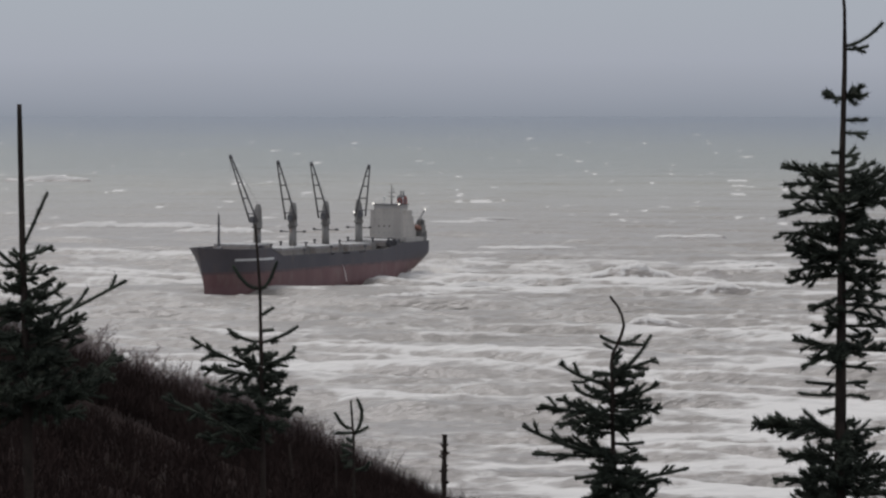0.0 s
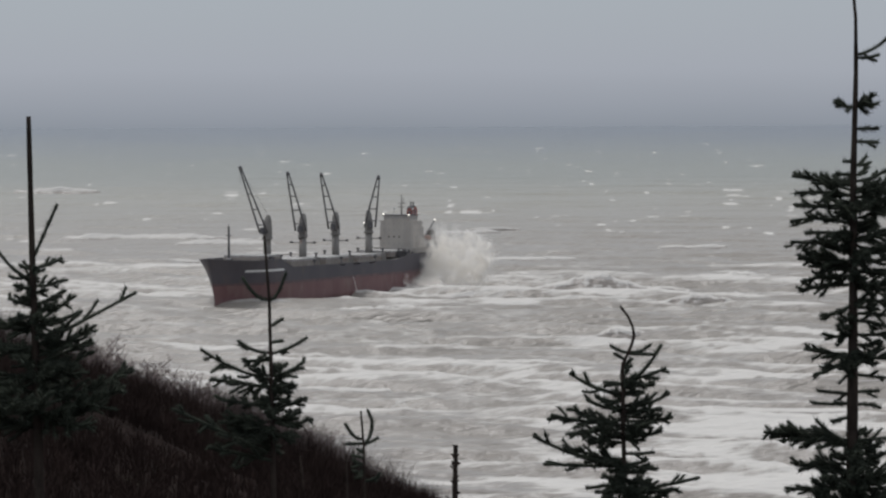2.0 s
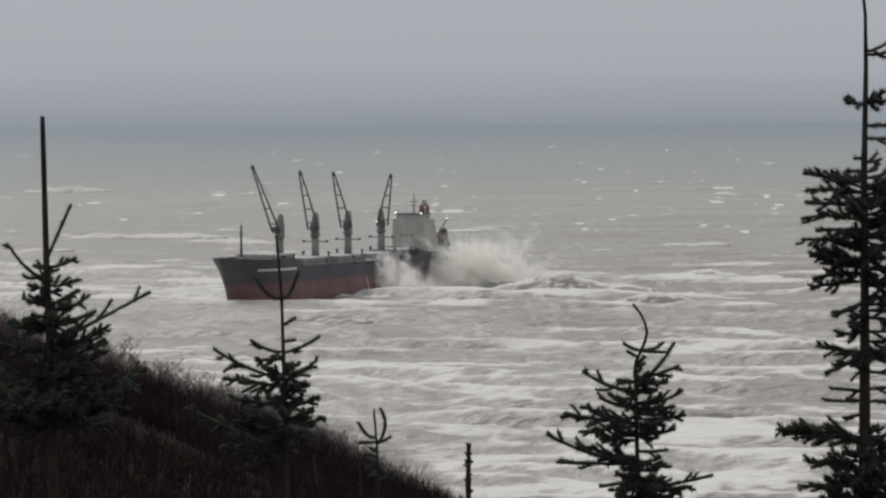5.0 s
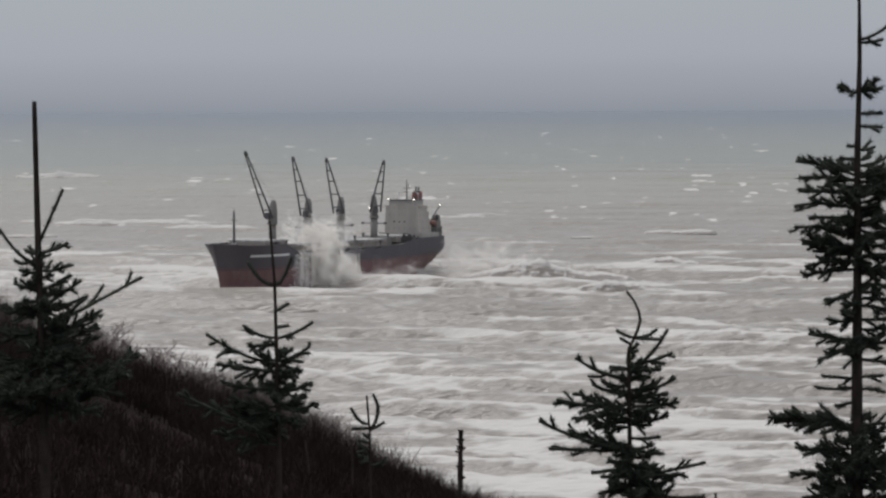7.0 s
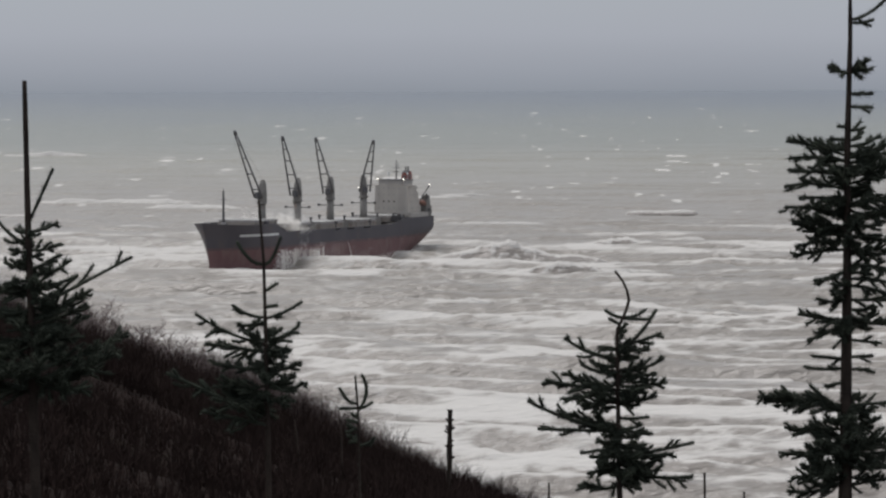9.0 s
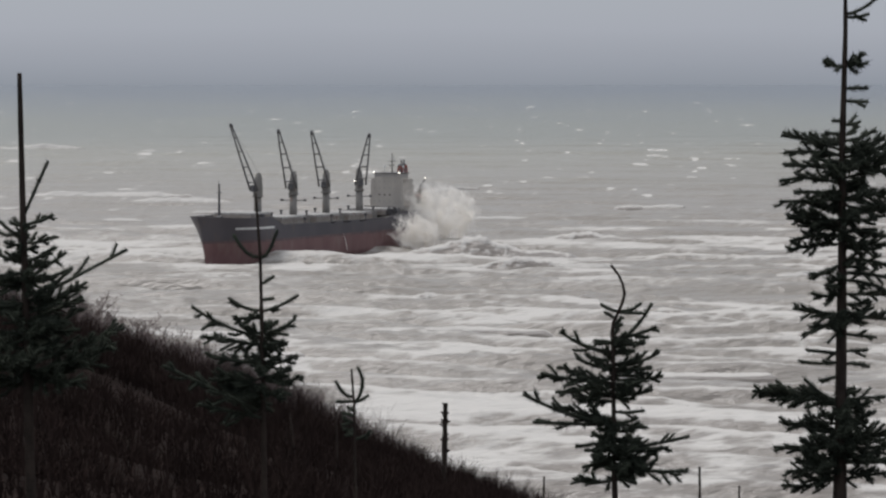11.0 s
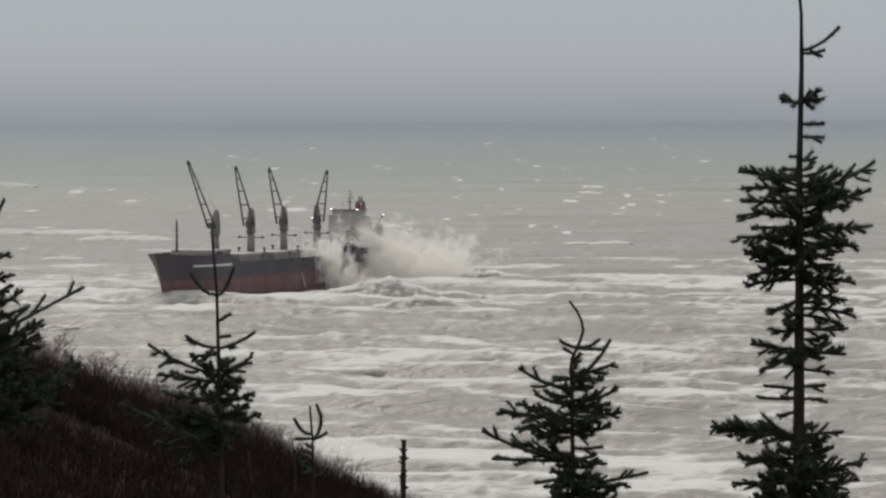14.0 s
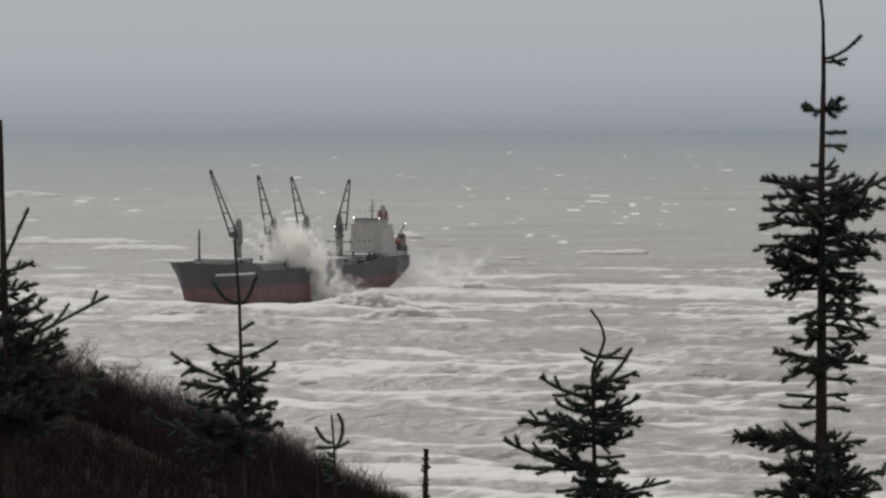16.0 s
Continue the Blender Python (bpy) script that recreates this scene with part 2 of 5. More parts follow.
def noise2(table, x, y):
    """Smooth value noise on arrays; x and y in cells."""
    n = table.shape[0]
    xi, yi = np.floor(x).astype(int), np.floor(y).astype(int)
    fx, fy = x - xi, y - yi
    fx, fy = fx * fx * (3 - 2 * fx), fy * fy * (3 - 2 * fy)
    a, b = table[xi % n, yi % n], table[(xi + 1) % n, yi % n]
    c, d = table[xi % n, (yi + 1) % n], table[(xi + 1) % n, (yi + 1) % n]
    return (a * (1 - fx) + b * fx) * (1 - fy) + (c * (1 - fx) + d * fx) * fy


def fbm(table, x, y, octaves=4):
    total, amp, k = 0.0, 0.5, 1.0
    for i in range(octaves):
        total = total + amp * noise2(table, x * k + 17.3 * i, y * k + 5.1 * i)
        amp, k = amp * 0.5, k * 2.03
    return total / (1 - 0.5 ** octaves)


def grid_mesh(name, xs, ys, zs, mat, attribute=None):
    """A sheet from 2D arrays of coordinates."""
    r, c = xs.shape
    me = bpy.data.meshes.new(name)
    me.vertices.add(r * c)
    me.vertices.foreach_set("co", np.stack([xs, ys, zs], -1).astype(np.float32).ravel())
    i = (np.arange(r - 1)[:, None] * c + np.arange(c - 1)[None, :]).ravel()
    q = np.stack([i, i + 1, i + 1 + c, i + c], -1).ravel()
    me.loops.add(len(q))
    me.loops.foreach_set("vertex_index", q.astype(np.int32))
    me.polygons.add(len(i))
    me.polygons.foreach_set("loop_start", (np.arange(len(i)) * 4).astype(np.int32))
    me.polygons.foreach_set("use_smooth", np.ones(len(i), dtype=bool))
    me.materials.append(mat)
    me.update(calc_edges=True)
    me.validate()
    if attribute is not None:
        me.attributes.new("foam", "FLOAT", "POINT").data.foreach_set("value", attribute.astype(np.float32).ravel())
    return new(name, me)


# ---- large structure: ground, sea, far water ----
rng = np.random.default_rng(7)
TABLES = [lattice(rng, 64) for _ in range(6)]


def ridge(x):
    lift = np.clip((-3.6 - x) / 2.6, 0, 1)
    return np.clip(49.85 + 0.28 * lift * lift * (3 - 2 * lift) - 0.42 * (x - 1.2) - 0.004 * (x + 3) ** 2 * (np.abs(x) < 40), 38.0, 59.0)


def ground_height(x, y):
    """The bluff: a grassy shelf that falls to a ridge 70 m out, then steeply to the beach."""
    near = 58.3 + (ridge(x) - 58.3) * np.clip(y / 70.0, 0, 1) ** 1.12
    near = near + np.where(y < 0, -0.06 * y * (y > -120) + 7.2 * (y <= -120), 0.0)
    fall = ridge(x) - np.clip(y - 70, 0, None) * 0.78
    beach = np.clip(1.5 - np.clip(y - 125, 0, None) * 0.022, -7.0, None)
    z = np.where(y > 70, np.maximum(fall, beach), near)
    bumps = (fbm(TABLES[0], x / 3.1 + 20, y / 3.1 + 20, 4) - 0.5) * 0.7
    return z + bumps * (z > 2) * (np.abs(x) + np.abs(y) > 4)


def spaced(inner, step, outer, grow):
    out, p, s = list(np.arange(0, inner, step)), inner, step
    while p < outer:
        out.append(p)
        s *= grow
        p += s
    return np.array(out + [outer])


def build_ground():
    side = spaced(26, 0.6, 4900, 1.25)
    gx = np.concatenate([-side[:0:-1], side])
    gy = np.concatenate([-spaced(4, 1.0, 4900, 1.3)[:0:-1], spaced(150, 0.8, 4900, 1.2)])
    x, y = np.meshgrid(gx, gy)
    tagged(grid_mesh("ground", x, y, ground_height(x, y), EARTH), "dark peaty bluff above a stormy shore", "ground", kind="structure")


SWELL = (-7.5, -4.5)  # metres a second at which the wave train runs


def wave_height(x, y, step):
    """Storm swell with shorter, broken seas on it; returns heights and how sharp the crests are."""
    h, crest = np.zeros_like(x), np.zeros_like(x)
    base = math.atan2(-9.0, -3.2)
    warp = (fbm(TABLES[1], x / 240, y / 130, 4) - 0.5) * 110
    r = np.random.default_rng(3)
    for lam, amp, spread in ((104, 0.85, 0.0), (67, 0.8, 0.16), (44, 1.0, -0.10), (30, 1.0, 0.18), (21, 0.95, -0.14), (15, 0.76, 0.2),
                             (10.5, 0.54, -0.1), (7.2, 0.36, 0.2), (5.0, 0.24, -0.2)):
        a = base + spread
        ph = ((x * math.cos(a) + y * math.sin(a)) + warp * (0.3 + 0.7 * lam / 104)) * 2 * math.pi / lam + r.random() * 6.28
        local = np.clip(4.2 * fbm(TABLES[2], x / (lam * 5.5) + lam, y / (lam * 1.3) + 2 * lam, 3) - 1.25, 0.05, 1.8)
        keep = np.clip((lam / step - 2.5) / 3.0, 0, 1)
        ph = ph + 0.62 * np.cos(ph)  # steeper on the side that faces the shore
        c = ((1 + np.sin(ph)) / 2) ** 2.2
        h += amp * local * keep * (2 * c - 0.7)
        crest += amp * local * keep * np.clip(c - 0.72, 0, None) * 4.0
    for size, amp in ((26, 0.8), (12, 0.45)):  # confused chop
        n = fbm(TABLES[4], x / size, y / (size * 0.8), 3)
        h += amp * (np.clip(1 - np.abs(n - 0.5) * 7, 0, 1) ** 2 - 0.25) * np.clip((size / step - 3) / 4, 0, 1)
    return h, crest


def smooth_step(a, b, v):
    k = np.clip((v - a) / (b - a), 0, 1)
    return k * k * (3 - 2 * k)


def build_sea():
    ys = [300.0]
    while ys[-1] < 3900:
        ys.append(ys[-1] + 0.5 + 0.0025 * ys[-1])
    ys = np.array(ys)
    columns = 660
    u = np.linspace(0, 1, columns)
    half = 0.185 * ys + 60
    y = np.repeat(ys[:, None], columns, 1)
    x = -half[:, None] + u[None, :] * (2 * half[:, None] + 140)
    step = np.maximum((0.5 + 0.0025 * y), (2 * half[:, None] + 140) / columns)
    h, crest = wave_height(x, y, step)
    shore = np.clip((1150 - y) / 600, 0, 1)
    calm = (1 - 0.45 * smooth_step(0.35, 1.0, shore)) * (1 - 0.5 * smooth_step(1080, 1500, y))
    h, crest = h * calm, crest * calm
    h = np.where(h > 0, 6.8 * np.tanh(h / 6.8), h)  # the shoals limit how high a sea can stand
    patches = fbm(TABLES[3], x / 85 + 3, y / 46 + 9, 4)
    # white lips on the sharpest crests, fewer further out
    foam = smooth_step(1.15, 2.3, crest) * smooth_step(0.46, 0.62, patches) * (0.45 + 0.55 * smooth_step(1500, 1000, y))
    # spent foam in wide sheets over the inner shoals, drawn out in threads behind the crests
    wide = fbm(TABLES[0], x / 62 + 8, y / 58 + 2, 4)
    torn = fbm(TABLES[2], x / 17 + 5, y / 9 + 3, 5)
    inner = smooth_step(960, 610, y)
    rag = fbm(TABLES[5], x / 6.5 + 5, y / 5 + 3, 4)
    foam += smooth_step(0.62 - 0.15 * inner, 0.78 - 0.13 * inner, wide + 0.45 * (torn - 0.5)) * (0.12 + 0.62 * inner) * (0.4 + 1.2 * rag)
    thread = fbm(TABLES[4], x / 30 + 1, y / 13 + 4, 5)
    foam += np.clip(1 - np.abs(thread - 0.5) * 17, 0, 1) * smooth_step(0.42, 0.60, patches) * (0.20 + 0.10 * shore) * smooth_step(1500, 1150, y)
    foam += smooth_step(0.5, 0.7, torn) * (0.05 + 0.14 * shore) + smooth_step(900, 640, y) * (0.10 + 0.38 * smooth_step(0.3, 0.7, rag)) + smooth_step(1150, 900, y) * 0.04
    foam = foam * (0.5 + 0.85 * smooth_step(0.38, 0.64, fbm(TABLES[1], x / 130 + 4, y / 75 + 7, 3)))  # cleaner water between the shoals
    face = np.gradient(h, axis=0) / np.gradient(y, axis=0)
    foam = foam * (1 - 0.8 * smooth_step(0.14, 0.36, face)) - (1 - smooth_step(-1.6, 0.0, h)) * 0.2
    foam += smooth_step(1.5, 2.6, crest) * smooth_step(0.44, 0.60, torn) * 0.5
    foam = foam * (1 - 0.32 * smooth_step(660, 780, y) * smooth_step(1050, 950, y))
    flecks = smooth_step(0.77, 0.82, fbm(TABLES[5], x / 14, 170000 / y, 3)) * smooth_step(1250, 1700, y) * smooth_step(3700, 3200, y) * 1.1
    foam = np.clip(foam * np.clip(1.12 - (y - 1100) / 900, 0.1, 1) + flecks, 0, 1)
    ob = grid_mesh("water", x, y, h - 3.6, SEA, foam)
    return tagged(ob, "silty brown storm sea with breaking crests and foam streaks", "sea", kind="structure")


def build_far_water():
    """Open water out to the skyline."""
    ys = np.linspace(3350, 4930, 90)
    xs = np.concatenate([np.linspace(-4900, -1150, 30), np.linspace(-1100, 1100, 440), np.linspace(1150, 4900, 30)])
    x, y = np.meshgrid(xs, ys)
    k = np.clip((y - 3500) / (4930 - 3500), 0, 1)
    z = -8.0 + 68.0 * k + (fbm(TABLES[1], x / 40, y / 60, 3) - 0.5) * 1.2 * (1 - k)
    fl = smooth_step(0.775, 0.83, fbm(TABLES[5], x / 16, y / 44, 3)) * 0.8 * smooth_step(1.0, 0.45, k)
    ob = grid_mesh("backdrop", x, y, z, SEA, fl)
    tagged(ob, "slate-grey open sea fading to the skyline in painted haze", "sea", kind="structure")


build_ground()
sea = build_sea()
build_far_water()


# ---- the stranded bulk carrier: x to port, y aft from the stem, z up ----
LENGTH, BEAM, PAINT_LINE = 143.4, 25.0, 5.9


def deck_height(s):
    if s < 31:
        return 15.0 - 1.2 * min(1, s / 14.0)
    if s < 33:
        return 13.8 - (s - 31) * 1.55
    if s < 108:
        return 10.7 - (s - 33) * 0.006
    return 10.25 + min(1.0, (s - 108) / 12.0) * 1.95


def stem_at(z):
    """How far aft of the origin the raked stem stands at height z."""
    k = max(0.0, min(1.0, z / 15.0))
    return 1.7 + 5.3 * (1 - k) ** 0.46


def hull_point(u, z):
    k = max(0.0, min(1.0, z / 15.0))
    stem = stem_at(z)
    end = LENGTH - max(0.0, 8.5 - z) * 0.6
    s = stem + u * (end - stem)
    uf = 0.24 - 0.12 * k
    fore = min(1.0, u / uf)
    fore = math.sin(fore * math.pi / 2) ** (0.95 - 0.25 * k)
    lo = 0.25 + 0.62 * max(0.0, min(1.0, (z + 1) / 8.5)) ** 0.7
    aft = 1.0 if u < 0.8 else 1 - (1 - lo) * ((u - 0.8) / 0.2) ** 1.7
    bilge = 1.0 if z > -3 else 0.8
    return BEAM / 2 * fore * aft * bilge, s


def build_ship():
    ship = tagged(new("cargo_ship"), "stranded black and red bulk carrier with four raised deck cranes", "ship")
    us = [0, 0.004, 0.012, 0.024, 0.04, 0.06, 0.085, 0.115, 0.15, 0.19, 0.24] + [0.24 + 0.02 * i for i in range(1, 39)]
    us = us[:-1] + [1.0]

    def skin(levels):
        g = Geo()
        n = len(us)
        for side in (1, -1):
            vs, fs = [], []
            for lv in levels:
                for u in us:
                    z = lv
                    if lv is None:
                        _, s = hull_point(u, 12.5)
                        z = deck_height(s)
                    b, s = hull_point(u, z)
                    vs.append((side * max(b, 0.05), s, z))
            for i in range(len(levels) - 1):
                for j in range(n - 1):
                    a = i * n + j
                    q = (a, a + n, a + n + 1, a + 1)
                    fs.append(q if side == 1 else q[::-1])
            g.add(vs, fs)
        for i in range(len(levels) - 1):  # transom
            z0, z1 = (LENGTH and (levels[i])), levels[i + 1]
            z1 = deck_height(LENGTH) if z1 is None else z1
            b0, s0 = hull_point(1, z0)
            b1, s1 = hull_point(1, z1)
            g.add([(b0, s0, z0), (-b0, s0, z0), (-b1, s1, z1), (b1, s1, z1)], [(0, 1, 2, 3)])
        return g

    hull = part("hull", skin([PAINT_LINE, 6.8, 8, 9.2, 10.5, None]), HULL, ship, "black topsides with rust streaks", True)
    part("paint_line", skin([PAINT_LINE - 0.9, PAINT_LINE]), SCUFFED, hull, "scuffed band between black and red paint", True)
    part("boot_topping", skin([-6, -4, -2, 0, 1.2, 2.4, 3.6, PAINT_LINE - 0.9]), BOOT, ship, "dull red lower hull", True)
    # rubbing edge along the sheer and the bulwark rail
    for side in (1, -1):
        g = Geo()
        pts = []
        for u in us[1:]:
            _, s = hull_point(u, 12.5)
            z = deck_height(s)
            b, s = hull_point(u, z)
            pts.append((side * b, s, z))
        g.tube(pts, 0.16, 6)
        part("rail", g, DARKSTEEL, hull)
    # decks
    g = Geo()
    rows = []
    for u in us[1:]:
        _, s = hull_point(u, 12.5)
        z = deck_height(s) - 1.0
        b, s = hull_point(u, z)
        rows.append((b - 0.1, s, z))
    for (b0, s0, z0), (b1, s1, z1) in zip(rows, rows[1:]):
        g.add([(b0, s0, z0), (-b0, s0, z0), (-b1, s1, z1), (b1, s1, z1)], [(3, 2, 1, 0)])
    part("deck", g, DECK, ship, "rust-stained deck plating")
    # name on the port and starboard bow: plain bars
    for side in (1, -1):
        for a, b in ((13.8, 22.0), (22.5, 32.0)):
            g = Geo()
            for s0, s1 in [(a + (b - a) * i / 8, a + (b - a) * (i + 1) / 8) for i in range(8)]:
                vs = []
                for s, z in ((s0, 9.7), (s1, 9.7), (s1, 10.5), (s0, 10.5)):
                    u = (s - stem_at(z)) / (LENGTH - stem_at(z))
                    w, _ = hull_point(u, z)
                    vs.append((side * (w + 0.06), s, z))
                g.add(vs, [(0, 1, 2, 3) if side == 1 else (3, 2, 1, 0)])
            part("name_bar", g, WHITE, hull, "worn white lettering bar")
    # hatches between the cranes
    for s0, s1 in ((24, 37), (44, 60.5), (67, 83), (90, 106), (113, 125)):
        z = deck_height((s0 + s1) / 2) - 1.0
        g = Geo()
        rise = 2.6 if 33 < s0 < 108 else 1.5
        g.box(-7.6, 7.6, s0, s1, z, z + rise)
        for k in range(9):
            y = s0 + (s1 - s0) * k / 8
            for x in (-7.75, 7.6):
                g.box(x, x + 0.15, y - 0.1, y + 0.1, z, z + rise)
        coaming = part("hatch_coaming", g, DECK, ship)
        for k in range(4):
            a, b = s0 + (s1 - s0) * k / 4 + 0.06, s0 + (s1 - s0) * (k + 1) / 4 - 0.06
            g = Geo()
            g.rounded(-7.9, 7.9, a, b, z + rise, z + rise + 0.85, 0.18)
            part("hatch_cover", g, HATCH, coaming)
    # deck houses, vents and lockers that break the deck line
    for s in (39.5, 62.5, 85.5, 109.0):
        z = deck_height(s) - 1.0
        g = Geo()
        g.rounded(-6.5, 6.5, s - 2.0, s + 2.6, z, z + 3.5, 0.15)
        house = part("mast_house", g, BUFF, ship)
        for x in (-5.6, 5.4):
            g = Geo()
            g.tube([(x, s + 1.6, z + 3.5), (x, s + 1.6, z + 4.6)], 0.35, 8)
            g.tube([(x, s + 1.6, z + 4.6), (x, s + 1.6, z + 5.1)], 0.62, 8)
            part("ventilator", g, DARKSTEEL, house)
    for s, x, h in ((33, 10.4, 3.0), (34, -9.6, 3.4), (52, -8.6, 8.6), (55, 10.6, 2.2), (73, 10.6, 2.6), (75, -8.6, 9.2), (97, 10.4, 2.2), (118, 10.3, 2.2)):
        g = Geo()
        z = deck_height(s) - 1.0
        g.tube([(x, s, z), (x, s, z + h)], [0.22, 0.16], 6)
        g.rounded(x - 0.5, x + 0.5, s - 0.4, s + 0.4, z + h, z + h + 0.9, 0.1)
        part("deck_vent", g, DARKSTEEL, ship)
    # stanchions along the main deck, one mesh shared
    post = None
    for side in (1, -1):
        for s in np.arange(34, 108, 2.4):
            b, _ = hull_point((s - 1.5) / 143.0, 11.5)
            if post is None:
                g = Geo()
                g.tube([(0, 0, 0), (0, 0, 0.55)], 0.06, 4)
                g.box(-0.1, 0.1, -0.1, 0.1, 0, 0.06)
                ob = part("stanchion", g, CREAM, ship)
                post = ob.data
            else:
                ob = new("stanchion", post)
                ob.parent = ship
            ob.location = (side * (b - 0.3), s, deck_height(s))

    # forecastle: mast, windlass, breakwater
    g = Geo()
    g.tube([(0, 16, 12.6), (0, 16, 25.6)], [0.5, 0.34], 8)
    g.tube([(-1.2, 16, 22.5), (1.2, 16, 22.5)], 0.12, 6)
    g.tube([(0, 16, 25.6), (0, 16, 26.6)], 0.1, 6)
    part("foremast", g, DARKSTEEL, ship)
    for x in (-3.6, 3.6):
        g = Geo()
        g.tube([(x - 1.1, 11, 14.0), (x + 1.1, 11, 14.0)], 0.75, 10)
        g.rounded(x - 1.4, x + 1.4, 10.2, 11.8, 12.6, 13.6, 0.12)
        part("windlass", g, DARKSTEEL, ship)
    g = Geo()
    g.rounded(-9.5, 9.5, 29.6, 30.6, 12.6, 14.6, 0.12)
    part("breakwater", g, HULL, ship)

    # cranes: pedestal with housing, cab, twin-boom jib
    for s, tip, hz in ((40.3, (-3.2, -12.2), 46.0), (63.6, (1.9, -12.6), 43.7), (85.9, (2.4, -13.4), 42.9), (109.4, (10.2, -9.4), 41.6)):
        z = deck_height(s) - 1.0 + 2.5
        crane = Geo()
        crane.tube([(0, s, z - 2.5), (0, s, 20.2)], [1.45, 1.35], 16)
        crane.tube([(0, s, 20.2), (0, s, 20.8)], 1.9, 16)
        ped = part("crane", crane, BUFF, ship, "weathered buff slewing deck crane", True)
        d = Vector((tip[0], tip[1], 0)).normalized()
        side = Vector((-d.y, d.x, 0))
        c = Vector((0, s, 0))

        def at(f, q, h):
            return tuple(c + d * f + side * q + Vector((0, 0, h)))
        g = Geo()
        prof = ((20.8, -1.3, 1.1, 1.2), (24.0, -1.3, 1.05, 1.2), (27.2, -1.2, 0.4, 0.95), (28.8, -0.9, -0.2, 0.6))
        vs, fs = [], []
        for h, f0, f1, w in prof:
            vs += [at(f0, -w, h), at(f1, -w, h), at(f1, w, h), at(f0, w, h)]
        for i in range(3):
            for k in range(4):
                a, b = i * 4 + k, i * 4 + (k + 1) % 4
                fs.append((a, b, b + 4, a + 4))
        fs += [(12, 13, 14, 15), (3, 2, 1, 0)]
        g.add(vs, fs)
        part("crane_housing", g, BUFF, ped)
        g = Geo()
        p = [at(1.5, -0.9, 22.0), at(2.9, -0.9, 22.3), at(2.9, 0.9, 22.3), at(1.5, 0.9, 22.0),
             at(1.5, -0.9, 24.4), at(2.6, -0.9, 24.4), at(2.6, 0.9, 24.4), at(1.5, 0.9, 24.4)]
        g.add(p, [(3, 2, 1, 0), (4, 5, 6, 7), (0, 1, 5, 4), (1, 2, 6, 5), (2, 3, 7, 6), (3, 0, 4, 7)])
        part("crane_cab", g, DARKSTEEL, ped)
        # jib
        g = Geo()
        reach = Vector((tip[0], tip[1], 0)).length
        foot_h, foot_f = 22.6, 1.7
        for q in (-1, 1):
            pts, rad = [], []
            for i in range(7):
                k = i / 6
                w = q * (1.75 * (1 - k) ** 0.9 + 0.35)
                pts.append(at(foot_f + (reach - foot_f) * k, w, foot_h + (hz - foot_h) * k))
                rad.append(0.36 - 0.10 * k)
            g.tube(pts, rad, 8)
        for k in (0.12, 0.36, 0.60, 0.8):
            w = 1.75 * (1 - k) ** 0.9 + 0.35
            f, h = foot_f + (reach - foot_f) * k, foot_h + (hz - foot_h) * k
            g.tube([at(f, -w, h), at(f, w, h)], 0.22, 6)
        g.tube([at(reach - 0.4, 0, hz - 0.8), at(reach + 0.2, 0, hz + 0.5)], [0.75, 0.5], 8)
        part("jib", g, DARKSTEEL, ped, "dark steel lattice jib", True)
        g = Geo()
        for q in (-0.3, 0.3):
            g.tube([at(-0.6, q, 28.8), at(reach, q, hz)], 0.025, 4)
        g.tube([at(reach, 0.0, hz), at(reach + 0.05, 0.0, hz - 6)], 0.05, 4)
        part("hoist_wire", g, DARKSTEEL, ped)
        if s > 60:
            for q in (-1, 1):
                g = Geo()
                g.tube([(q * 1.3, s, 18.2), (q * 4.6, s + q * 0.6, 18.2)], 0.18, 6)
                g.rounded(q * 4.6 - 0.5, q * 4.6 + 0.5, s + q * 0.6 - 0.4, s + q * 0.6 + 0.4, 17.9, 18.7, 0.1)
                part("floodlight_arm", g, DARKSTEEL, ped)
    build_house(ship)
    return ship


